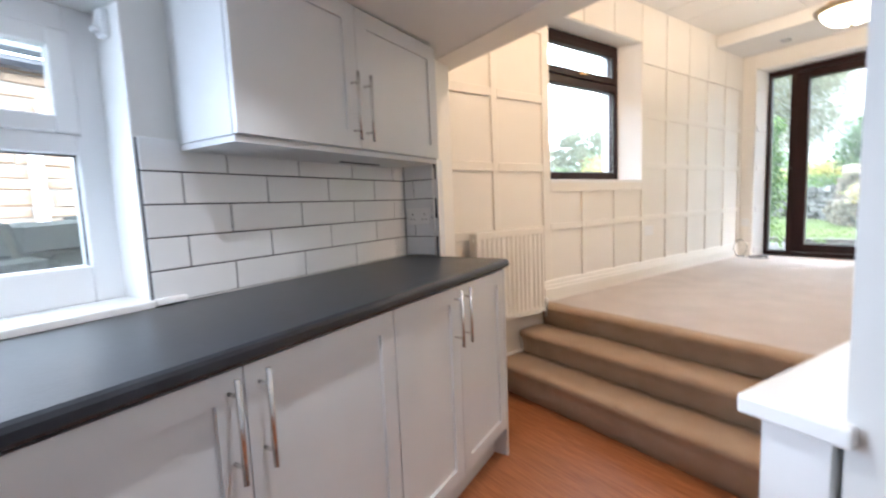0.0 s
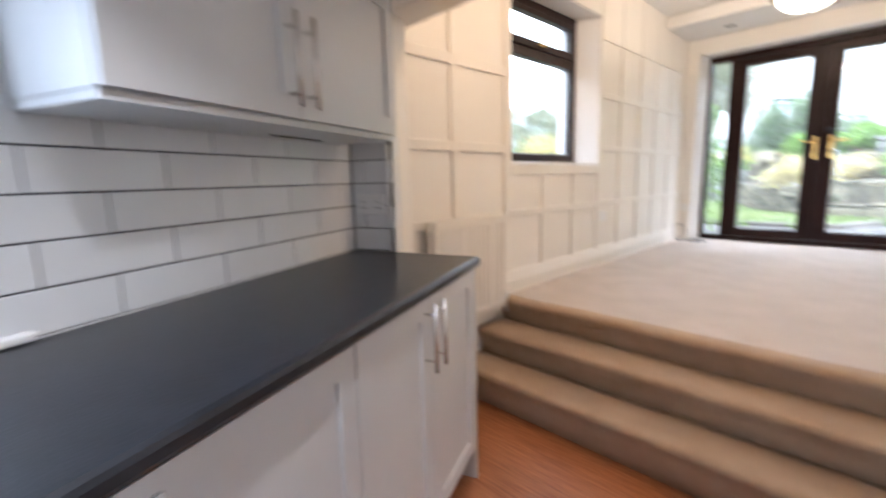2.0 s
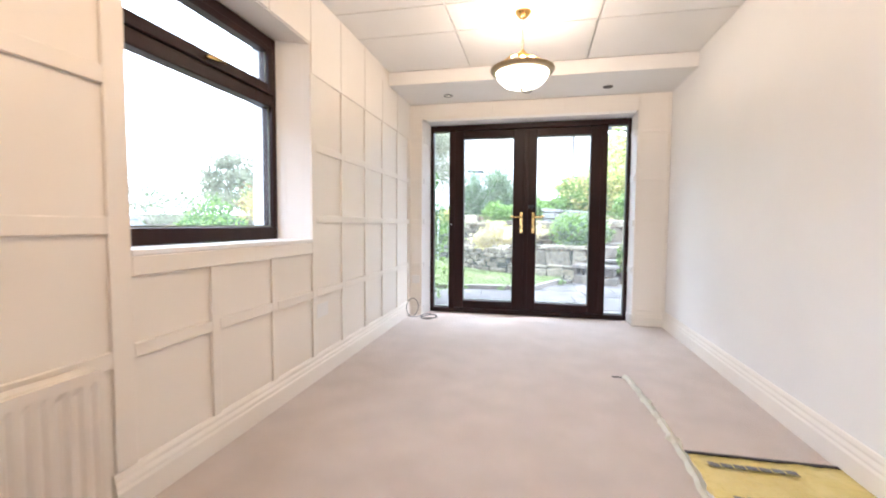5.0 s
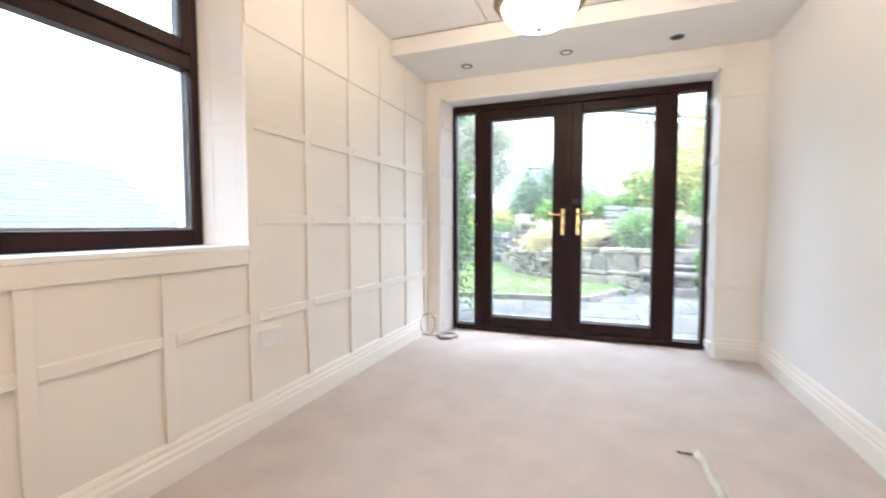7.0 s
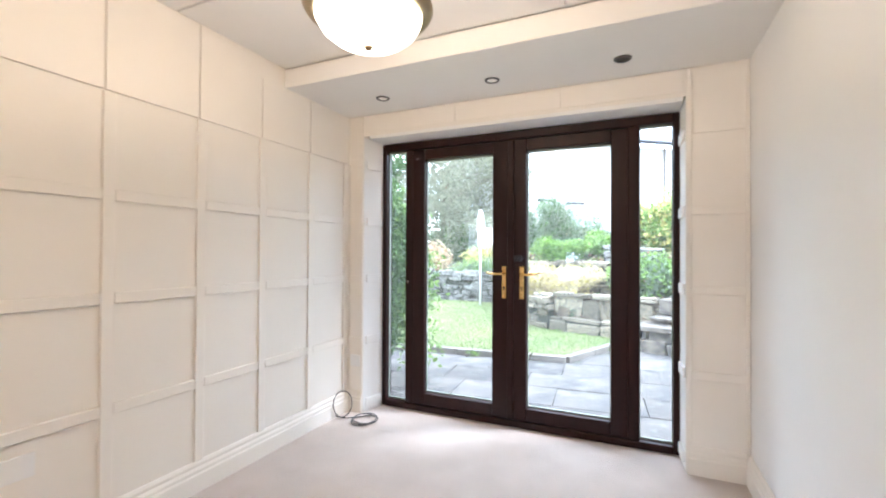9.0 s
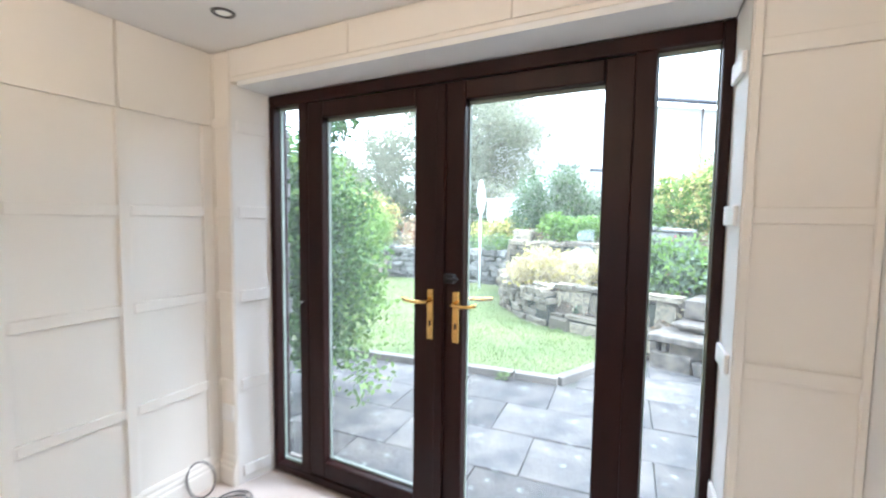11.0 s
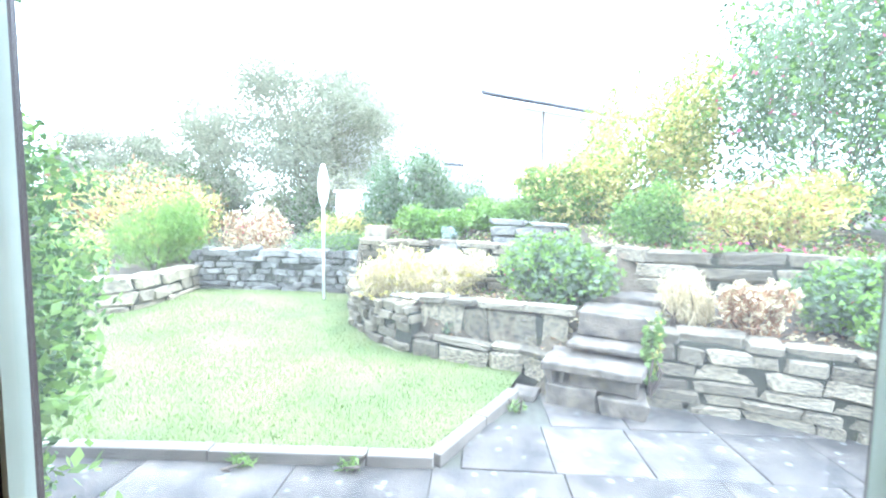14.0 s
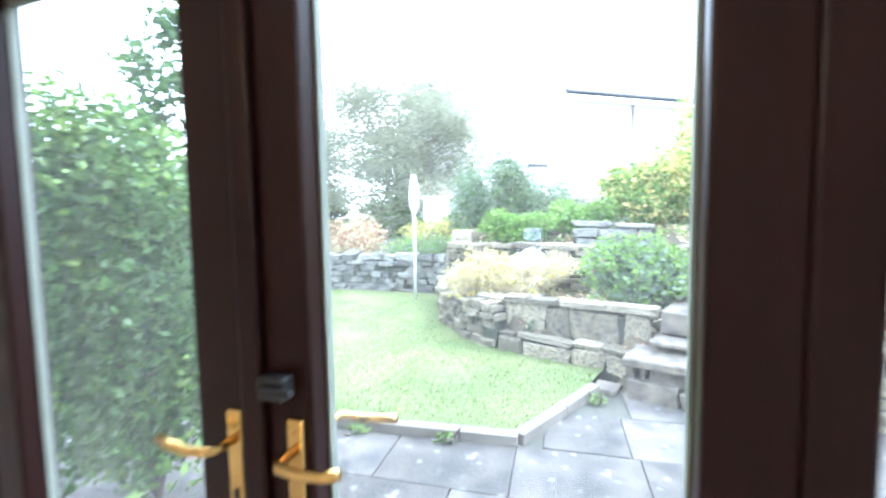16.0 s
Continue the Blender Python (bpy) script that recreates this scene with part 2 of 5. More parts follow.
def boxes(*bs, bevel=0.0, seg=2):
    bm = bmesh.new()
    for b in bs:
        cube(bm, *b)
    if bevel:
        bmesh.ops.bevel(bm, geom=bm.edges[:], offset=bevel, segments=seg, affect='EDGES', profile=0.5)
    bmesh.ops.recalc_face_normals(bm, faces=bm.faces[:])
    return bm


def lathe(profile, steps=24, bm=None, at=(0, 0, 0)):
    """Turns (radius, height) pairs round the z axis."""
    bm = bm or bmesh.new()
    rings = [[bm.verts.new((at[0] + r * math.cos(2 * math.pi * i / steps), at[1] + r * math.sin(2 * math.pi * i / steps), at[2] + z))
              for i in range(steps)] for r, z in profile]
    for a, b in zip(rings, rings[1:]):
        for i in range(steps):
            bm.faces.new((a[i], a[(i + 1) % steps], b[(i + 1) % steps], b[i]))
    for ring in (rings[0], rings[-1]):
        if (ring[0].co - ring[steps // 2].co).length > 1e-4:
            bm.faces.new(ring)
    bmesh.ops.recalc_face_normals(bm, faces=bm.faces[:])
    return bm


def tube(points, radius, steps=8, bm=None, taper=None):
    """A round bar along points."""
    bm = bm or bmesh.new()
    pts = [Vector(p) for p in points]
    rings = []
    for i, p in enumerate(pts):
        d = (pts[min(i + 1, len(pts) - 1)] - pts[max(i - 1, 0)]).normalized()
        side = d.cross(Vector((0, 0, 1)) if abs(d.z) < 0.9 else Vector((1, 0, 0))).normalized()
        up = side.cross(d)
        r = radius if taper is None else radius + (taper - radius) * i / (len(pts) - 1)
        rings.append([bm.verts.new(p + r * (math.cos(2 * math.pi * k / steps) * side + math.sin(2 * math.pi * k / steps) * up))
                      for k in range(steps)])
    for a, b in zip(rings, rings[1:]):
        for k in range(steps):
            bm.faces.new((a[k], a[(k + 1) % steps], b[(k + 1) % steps], b[k]))
    bm.faces.new(rings[0])
    bm.faces.new(rings[-1])
    bmesh.ops.recalc_face_normals(bm, faces=bm.faces[:])
    return bm


def mesh_of(name, bm, material, smooth=False):
    me = bpy.data.meshes.new(name)
    bm.to_mesh(me)
    bm.free()
    me.materials.append(material)
    if smooth:
        for p in me.polygons:
            p.use_smooth = True
    return me


def part(name, bm, material, parent=None, label="", smooth=False, at=None):
    ob = new(name, mesh_of(name, bm, material, smooth))
    ob.parent = parent
    if at is not None:
        ob.matrix_basis = at
    if label:
        ob["label"] = label
    return ob


def thing(name, label, category, at=None, group="", kind=""):
    ob = new(name)
    if at is not None:
        ob.matrix_basis = at
    return tagged(ob, label, category, group, kind)


def setting(name, bm, material, label, category, smooth=False):
    return tagged(part(name, bm, material, None, "", smooth), label, category, "", "structure")


UP = 0.45            # level of the raised room
NORTH = 2.085        # panelled wall
EAST = 5.64          # wall of the garden doors
SOUTH = -0.46
TOP = 2.78
KTOP = 1.918
HEAD = 1.30          # where the kitchen's low ceiling ends
KANG = 23.4
KP = pose(1.19, 2.06, 0, 0, 0, KANG)   # kitchen: x along its wall, -y out of the wall


# ---- raised room ----
floor = setting("floor", boxes((2.30, 6.0, SOUTH - 0.05, NORTH + 0.03, 0.25, UP)), M_CARPET, "pale beige cut pile carpet on the raised floor", "carpet floor")
setting("floor_platform", boxes((0.95, 2.30, SOUTH - 0.05, 0.155, -0.1, UP - 0.02)), M_KWALL, "off-white boarding beside the carpeted steps", "floor")

wall_n = setting("wall_north", boxes((1.2, 2.385, NORTH, 2.42, -0.1, TOP + 0.1), (2.385, 3.58, NORTH, 2.42, -0.1, 1.3), (2.385, 3.58, NORTH, 2.42, 2.47, TOP + 0.1),
                 (3.58, 6.0, NORTH, 2.42, -0.1, TOP + 0.1)), M_CREAM, "cream painted panelled wall with a window opening", "wall")
wall_e = setting("wall_east", boxes((EAST, 5.95, 1.945, 2.085, 0.2, TOP + 0.1), (EAST, 5.95, SOUTH, -0.165, 0.2, TOP + 0.1),
                 (EAST, 5.95, -0.165, 1.945, 2.51, TOP + 0.1)), M_CREAM, "cream painted wall round the garden doors", "wall")
setting("wall_south", boxes((0.95, 6.0, SOUTH - 0.2, SOUTH, -0.1, TOP + 0.1)), M_WHITE, "plain white plastered wall", "wall")
setting("wall_header", boxes((HEAD, HEAD + 0.14, SOUTH, NORTH, KTOP + 0.02, TOP + 0.1)), M_CREAM, "cream painted header over the opening", "wall")
setting("header_trim", boxes((HEAD - 0.02, HEAD + 0.155, SOUTH, NORTH, KTOP - 0.005, KTOP + 0.018), bevel=0.004), M_CREAM, "cream bead along the ceiling edge", "trim")

# ceiling: flat panels with open joints, and a dropped bulkhead over the doors
cb = [(HEAD, 6.0, SOUTH - 0.05, NORTH + 0.05, TOP + 0.02, TOP + 0.1)]
xs = [1.44, 2.24, 3.08, 3.90, 4.28, 4.98]
ys = [SOUTH, 0.38, 1.34, NORTH]
for xa, xb in zip(xs, xs[1:]):
    for ya, yb in zip(ys, ys[1:]):
        cb.append((xa + 0.006, xb - 0.006, ya + 0.006, yb - 0.006, TOP, TOP + 0.018))
setting("ceiling", boxes(*cb), M_CEIL, "white ceiling of jointed panels", "ceiling")
setting("ceiling_bulkhead", boxes((4.98, 5.64, SOUTH, NORTH, 2.662, TOP - 0.002), bevel=0.003), M_CEIL, "white boxed bulkhead over the garden doors", "ceiling")

# panelling on the north wall: stiles and rails, and overlapping boards above
PROUD = 0.014


def batten(parent, x0, x1, z0, z1, y=NORTH, d=PROUD):
    return part("batten", boxes((x0, x1, y - d, y - 0.0005, z0, z1), bevel=0.004), M_CREAM, parent)


panelling = thing("wall_panelling", "cream painted timber panelling with square battens on the wall", "panelling", kind="structure")
batten(panelling, 1.335, 1.485, 0.62, KTOP + 0.6)
for x in (1.865,):
    batten(panelling, x - 0.026, x + 0.026, 0.62, TOP)
batten(panelling, 2.31, 2.386, 0.6, TOP)
for z in (0.975, 1.405, 1.87, 2.33):
    for xa, xb in ((1.485, 1.839), (1.891, 2.31)):
        batten(panelling, xa, xb, z - 0.028, z + 0.028)
stiles = [2.765, 3.185, 3.595, 4.0, 4.415, 4.805, 5.215]
for i, x in enumerate(stiles):
    batten(panelling, x - 0.024, x + 0.024, 0.6, 1.235 if i < 2 else 2.30)
batten(panelling, 5.57, 5.626, 0.6, 2.30)
batten(panelling, 2.386, 3.571, 1.235, 1.303)
edges = [2.362] + stiles + [5.594]
for z in (0.985, 1.445, 1.875):
    for i, (xa, xb) in enumerate(zip(edges, edges[1:])):
        if z > 1.2 and i < 3:
            continue
        batten(panelling, xa + 0.0245, xb - 0.0245, z - 0.024, z + 0.024)
for xa, xb in ((3.585, 3.975), (3.985, 4.395), (4.405, 4.79), (4.80, 5.2), (5.21, 5.626)):
    part("overboard", boxes((xa, xb, NORTH - 0.012, NORTH - 0.0005, 2.305, 2.66 if xb > 4.9 else TOP - 0.002), bevel=0.002), M_CREAM, panelling)
for xa, xb in ((2.39, 2.78), (2.79, 3.17), (3.18, 3.575)):
    part("overboard", boxes((xa, xb, NORTH - 0.012, NORTH - 0.0005, 2.475, TOP - 0.002), bevel=0.002), M_CREAM, panelling)

east_panel = thing("end_wall_panelling", "cream painted battens beside the garden doors", "panelling", kind="structure")
for (ya, yb) in ((1.955, 2.065), (-0.44, -0.19)):
    for z in (0.985, 1.445, 1.875, 2.32):
        part("batten", boxes((EAST - 0.012, EAST - 0.0005, ya, yb, z - 0.022, z + 0.022), bevel=0.003), M_CREAM, east_panel)
for ya, yb in ((-0.19, -0.168), (-0.458, -0.44), (2.065, 2.083), (1.947, 1.955)):
    part("batten", boxes((EAST - 0.012, EAST - 0.0005, ya, yb, 0.6, 2.66), bevel=0.003), M_CREAM, east_panel)
for ya, yb in ((-0.15, 0.5), (0.508, 1.2), (1.208, 1.94)):
    part("overboard", boxes((EAST - 0.008, EAST - 0.0005, ya, yb, 2.53, 2.655), bevel=0.002), M_CREAM, east_panel)

# reveals of the garden doors, with small cross battens
bm = bmesh.new()
for pts in ([(EAST + 0.001, 1.944), (5.826, 1.898), (5.94, 1.898), (5.94, 1.944)], [(EAST + 0.001, -0.164), (5.94, -0.164), (5.94, -0.152), (5.826, -0.152)]):
    lo = [bm.verts.new((x, y, 0.44)) for x, y in pts]
    hi = [bm.verts.new((x, y, 2.5)) for x, y in pts]
    bm.faces.new(lo)
    bm.faces.new(hi)
    for i in range(4):
        bm.faces.new((lo[i], lo[(i + 1) % 4], hi[(i + 1) % 4], hi[i]))
cube(bm, EAST + 0.001, 5.94, -0.15, 1.897, 2.486, 2.509)
bmesh.ops.recalc_face_normals(bm, faces=bm.faces[:])
reveal = setting("door_reveal", bm, M_WHITE, "white painted door reveal", "reveal")
for z in (0.52, 0.985, 1.445, 1.875, 2.3):
    b = boxes((-0.075, 0.075, -0.012, 0.001, z - 0.03, z + 0.03), bevel=0.004)
    part("batten", b, M_WHITE, reveal, at=pose(5.735, 1.9195, 0, 0, 0, -13.8))
    b = boxes((-0.07, 0.07, -0.001, 0.012, z - 0.03, z + 0.03), bevel=0.004)
    part("batten", b, M_WHITE, reveal, at=pose(5.735, -0.157, 0, 0, 0, 3.7))


# skirting with a moulded top
def skirting(name, p, q, base, parent_label):
    """A moulded board whose back runs from p to q; it stands out to the left of that line."""
    prof = [(0, 0), (0.024, 0), (0.024, 0.085), (0.019, 0.095), (0.019, 0.108), (0.012, 0.122), (0.012, 0.135), (0.006, 0.148), (0, 0.15)]
    d = (Vector(q) - Vector(p)).normalized()
    n = Vector((-d.y, d.x))
    bm = bmesh.new()
    ends = []
    for e in (Vector(p), Vector(q)):
        ends.append([bm.verts.new((e.x + n.x * a, e.y + n.y * a, base + h)) for a, h in prof])
    for i in range(len(prof) - 1):
        bm.faces.new((ends[0][i], ends[1][i], ends[1][i + 1], ends[0][i + 1]))
    bm.faces.new(ends[0])
    bm.faces.new(ends[1])
    bmesh.ops.recalc_face_normals(bm, faces=bm.faces[:])
    return setting(name, bm, M_CREAM, parent_label, "skirting")


skirting("baseboard_north", (5.638, NORTH), (2.30, NORTH), UP, "cream moulded skirting board along the panelled wall")
skirting("baseboard_south", (2.0, SOUTH), (5.638, SOUTH), UP, "cream moulded skirting board along the plain wall")
skirting("baseboard_east", (EAST, SOUTH + 0.02), (EAST, -0.17), UP, "short cream skirting board beside the doors")
skirting("baseboard_east_north", (EAST, 1.947), (EAST, NORTH - 0.02), UP, "short cream skirting board beside the doors")
skirting("baseboard_steps", (2.299, NORTH), (1.87, NORTH), 0.30, "cream stepped skirting beside the carpeted steps")


# ---- garden doors ----
doors = tagged(new("door_1"), "dark brown double garden doors with glazed side panels", "glazed doors", "", "structure")
FX = 5.826
part("outer_frame", boxes((FX, FX + 0.09, 1.862, 1.897, 0.455, 2.482), (FX, FX + 0.09, -0.151, -0.118, 0.455, 2.482), (FX, FX + 0.09, -0.118, 1.862, 2.425, 2.482),
     (FX, FX + 0.09, -0.118, 1.862, 0.452, 0.50), (FX, FX + 0.09, 1.628, 1.69, 0.50, 2.425), (FX, FX + 0.09, 0.065, 0.132, 0.50, 2.425), bevel=0.006), M_BROWN, doors)


def leaf(y_lock, y_hinge):
    s = 1 if y_hinge > y_lock else -1
    lo, hi = min(y_lock, y_hinge), max(y_lock, y_hinge)
    ga, gb = sorted((y_lock + s * (0.118 if s > 0 else 0.113), y_hinge - s * 0.10))
    d = part("door_leaf", boxes((FX + 0.004, FX + 0.075, lo, ga, 0.505, 2.42), (FX + 0.004, FX + 0.075, gb, hi, 0.505, 2.42),
             (FX + 0.004, FX + 0.075, ga, gb, 0.505, 0.59), (FX + 0.004, FX + 0.075, ga, gb, 2.342, 2.42), bevel=0.007), M_BROWN, doors)
    part("bead", boxes((FX + 0.045, FX + 0.062, ga - 0.002, ga + 0.005, 0.588, 2.344), (FX + 0.045, FX + 0.062, gb - 0.005, gb + 0.002, 0.588, 2.344),
         (FX + 0.045, FX + 0.062, ga, gb, 0.586, 0.60), (FX + 0.045, FX + 0.062, ga, gb, 2.33, 2.346)), M_SEAL, d, "pale glazing spacer")
    g = part("pane", boxes((FX + 0.054, FX + 0.06, ga - 0.004, gb + 0.004, 0.586, 2.346)), M_GLASS, d, "clear glass")
    g.visible_shadow = False
    c = y_lock + s * (0.03 if s > 0 else 0.085)
    z0 = 1.328
    plate = boxes((FX - 0.006, FX + 0.004, c - 0.0155, c + 0.0155, z0, z0 + 0.222), bevel=0.004, seg=3)
    h = part("handle_plate", plate, M_BRASS, d, "polished brass backplate")
    lv = tube([(FX - 0.003, c, z0 + 0.172), (FX - 0.045, c, z0 + 0.172), (FX - 0.055, c + s * 0.012, z0 + 0.172), (FX - 0.056, c + s * 0.05, z0 + 0.170),
               (FX - 0.054, c + s * 0.085, z0 + 0.173), (FX - 0.052, c + s * 0.112, z0 + 0.18)], 0.0085, 10)
    part("lever", lv, M_BRASS, d, "polished brass lever", True)
    part("keyhole", boxes((FX - 0.0075, FX - 0.006, c - 0.005, c + 0.005, z0 + 0.06, z0 + 0.085), bevel=0.002), M_BLACK, d)
    lv = tube([(FX + 0.07, c, z0 + 0.172), (FX + 0.125, c, z0 + 0.172), (FX + 0.13, c + s * 0.05, z0 + 0.170), (FX + 0.127, c + s * 0.115, z0 + 0.18)], 0.0085, 8)
    part("outer_lever", lv, M_BRASS, d, "polished brass lever", True)
    for z in (z0 + 0.02, z0 + 0.2):
        part("screw", lathe([(0.0035, 0), (0.003, 0.0015)], 10), M_BRASS, d, at=pose(FX - 0.006, c, z, 0, -90, 0))
    return d


leaf_n = leaf(0.884, 1.632)
leaf_s = leaf(0.876, 0.128)
part("astragal", boxes((FX - 0.012, FX + 0.004, 0.846, 0.89, 0.51, 2.415), bevel=0.005), M_BROWN, doors)
part("lock_snib", boxes((FX - 0.03, FX + 0.002, 0.79, 0.84, 1.585, 1.625), (FX - 0.045, FX - 0.03, 0.765, 0.825, 1.6, 1.612), bevel=0.006), M_BLACK, doors, "black plastic lock snib")
part("catch", lathe([(0.006, 0), (0.009, 0.008), (0.006, 0.016)], 12), M_CHROME, doors, at=pose(FX, 1.66, 1.42, 0, -90, 0))
for ya, yb in ((1.69, 1.862), (-0.118, 0.065)):
    part("bead", boxes((FX + 0.045, FX + 0.062, ya - 0.001, ya + 0.005, 0.50, 2.425), (FX + 0.045, FX + 0.062, yb - 0.005, yb + 0.001, 0.50, 2.425),
         (FX + 0.045, FX + 0.062, ya, yb, 0.499, 0.512), (FX + 0.045, FX + 0.062, ya, yb, 2.413, 2.426)), M_SEAL, doors, "pale glazing spacer")
    g = part("pane", boxes((FX + 0.05, FX + 0.056, ya - 0.004, yb + 0.004, 0.496, 2.43)), M_GLASS, doors, "clear glass")
    g.visible_shadow = False
part("threshold", boxes((FX + 0.09, 5.99, -0.165, 1.945, 0.40, 0.452), bevel=0.006), M_BROWN, doors)

# ---- north window ----
win = tagged(new("window_1"), "dark brown framed window with a top-hung opening light", "window", "", "structure")
WY = 2.25
part("window_frame", boxes((2.392, 2.45, WY, WY + 0.07, 1.325, 2.465), (3.455, 3.493, WY, WY + 0.07, 1.325, 2.465), (2.45, 3.455, WY, WY + 0.07, 2.41, 2.465),
     (2.45, 3.455, WY, WY + 0.07, 1.325, 1.395), (2.45, 3.455, WY, WY + 0.07, 2.075, 2.14), bevel=0.006), M_BROWN, win)
sash = part("sash", boxes((2.455, 2.50, WY - 0.012, WY + 0.05, 2.142, 2.408), (3.405, 3.452, WY - 0.012, WY + 0.05, 2.142, 2.408), (2.50, 3.405, WY - 0.012, WY + 0.05, 2.142, 2.195),
     (2.50, 3.405, WY - 0.012, WY + 0.05, 2.37, 2.408), bevel=0.005), M_BROWN, win)
part("stay_handle", tube([(2.93, WY - 0.014, 2.165), (2.93, WY - 0.035, 2.165), (2.97, WY - 0.04, 2.168), (3.03, WY - 0.038, 2.172)], 0.008, 8), M_BRASS, win, "brass window handle", True)
for z0, z1, xa, xb, yy in ((1.39, 2.08, 2.445, 3.46, WY + 0.03), (2.19, 2.375, 2.495, 3.41, WY + 0.012)):
    g = part("pane", boxes((xa, xb, yy, yy + 0.006, z0, z1)), M_GLASS, win, "clear glass")
    g.visible_shadow = False
    part("bead", boxes((xa + 0.004, xa + 0.016, yy - 0.006, yy - 0.001, z0, z1), (xb - 0.010, xb - 0.004, yy - 0.006, yy - 0.001, z0, z1),
         (xa + 0.016, xb - 0.016, yy - 0.006, yy - 0.001, z0 + 0.004, z0 + 0.014)), M_SEAL, win, "pale glazing bead")
part("window_sill", boxes((2.386, 3.579, NORTH - 0.016, WY + 0.001, 1.303, 1.325), bevel=0.004), M_GLOSSW, win, "white gloss sill board")
bm = bmesh.new()
lo = [bm.verts.new((x, y, 1.325)) for x, y in ((3.579, NORTH - 0.002), (3.494, WY), (3.494, 2.41), (3.579, 2.41))]
hi = [bm.verts.new((v.co.x, v.co.y, 2.469)) for v in lo]
bm.faces.new(lo), bm.faces.new(hi)
for i in range(4):
    bm.faces.new((lo[i], lo[(i + 1) % 4], hi[(i + 1) % 4], hi[i]))
bmesh.ops.recalc_face_normals(bm, faces=bm.faces[:])
rv = setting("window_reveal", bm, M_WHITE, "white painted splayed window reveal", "reveal")
for za, zb in ((1.36, 1.80), (1.86, 2.42)):
    part("panel_bead", boxes((-0.06, 0.06, -0.008, 0.0, za, za + 0.02), (-0.06, 0.06, -0.008, 0.0, zb, zb + 0.02), (-0.06, -0.045, -0.008, 0.0, za + 0.02, zb),
         (0.045, 0.06, -0.008, 0.0, za + 0.02, zb)), M_WHITE, rv, at=pose(3.5335, 2.1675, 0, 0, 0, 118.8))

# ---- carpeted steps: rounded nosings, riser flowing into the tread below ----
steps = thing("carpeted_steps", "three tan carpeted steps with rounded nosings", "steps", kind="structure")
for nose, z, back in ((1.85, 0.14, 2.09), (2.065, 0.30, 2.30), (2.275, UP, 2.33)):
    prof = [(nose + 0.005, z - 0.215), (nose - 0.002, z - 0.10), (nose - 0.012, z - 0.06), (nose - 0.028, z - 0.042), (nose - 0.036, z - 0.026), (nose - 0.032, z - 0.010),
            (nose - 0.018, z + 0.001), (nose + 0.005, z + 0.004), (back, z + 0.004), (back, z - 0.215)]
    bm = bmesh.new()
    n_seg = 24
    rows = []
    for k in range(n_seg + 1):
        y = 0.205 + (2.06 - 0.205) * k / n_seg
        w = 0.003 * noise.noise((y * 3, z * 7, 0))
        rows.append([bm.verts.new((x + w, y, max(zz + w, -0.075))) for x, zz in prof])
    for a, b in zip(rows, rows[1:]):
        for i in range(len(prof)):
            j = (i + 1) % len(prof)
            bm.faces.new((a[i], a[j], b[j], b[i]))
    bm.faces.new(rows[0]), bm.faces.new(rows[-1])
    bmesh.ops.recalc_face_normals(bm, faces=bm.faces[:])
    part("step", bm, M_STAIRCARPET, steps, smooth=True)
bm = bmesh.new()
pts = [(1.36, -0.07), (2.31, -0.07), (2.31, UP + 0.004), (2.22, UP + 0.004), (1.36, UP + 0.004)]
a = [bm.verts.new((x, 0.204, z)) for x, z in pts]
b = [bm.verts.new((x, 0.165, z)) for x, z in pts]
bm.faces.new(a), bm.faces.new(b)
for i in range(5):
    bm.faces.new((a[i], a[(i + 1) % 5], b[(i + 1) % 5], b[i]))
bmesh.ops.recalc_face_normals(bm, faces=bm.faces[:])
part("side_board", bm, M_WHITE, steps, "white painted side board")
setting("step_wall_infill", boxes((1.34, 2.3, 2.06, NORTH, -0.1, 0.155), (2.06, 2.3, 2.0615, NORTH, 0.155, 0.30)), M_CREAM, "cream painted wall below the panelling", "wall")
st = thing("carpet_edge", "frayed strip of beige carpet along the open edge of the floor", "carpet strip", kind="structure")
part("strip", boxes((1.36, 2.36, 0.152, 0.2, UP - 0.03, UP + 0.006), bevel=0.006), M_CARPET, st)

# low wall with a painted cap at the foot of the steps
low = thing("low_wall", "white painted low wall with a thick wooden cap", "low wall", kind="structure", at=pose(0.79, 0.30, 0, 0, 0, -5.5))
part("wall_body", boxes((0.025, 0.57, -0.125, -0.03, -0.05, 0.79)), M_WHITE, low)
part("cap", boxes((0.0, 0.59, -0.155, 0.0, 0.79, 0.825), bevel=0.006), M_GLOSSW, low, "white gloss cap board")

# ---- things in the raised room ----
rad = thing("radiator", "cream enamelled double panel radiator on the panelled wall", "radiator", at=pose(1.605, 1.972, 0.42))
bm = bmesh.new()
W, H = 0.585, 0.575
cols = 46
prev = None
for face_y in (0.0, 0.055):
    prev = None
    for i in range(cols + 1):
        x = W * i / cols
        ph = (x / 0.0403) % 1.0
        yy = face_y + (0.009 if ph > 0.62 else 0.0)
        cur = [bm.verts.new((x, face_y, 0)), bm.verts.new((x, face_y, 0.03)), bm.verts.new((x, yy, 0.05)), bm.verts.new((x, yy, H - 0.05)),
               bm.verts.new((x, face_y, H - 0.03)), bm.verts.new((x, face_y, H)), bm.verts.new((x, face_y + 0.014, H)), bm.verts.new((x, face_y + 0.014, 0))]
        if prev:
            for k in range(8):
                bm.faces.new((prev[k], cur[k], cur[(k + 1) % 8], prev[(k + 1) % 8]))
        else:
            bm.faces.new(cur)
        prev = cur
    bm.faces.new(prev)
bmesh.ops.recalc_face_normals(bm, faces=bm.faces[:])
part("panel", bm, M_RAD, rad)
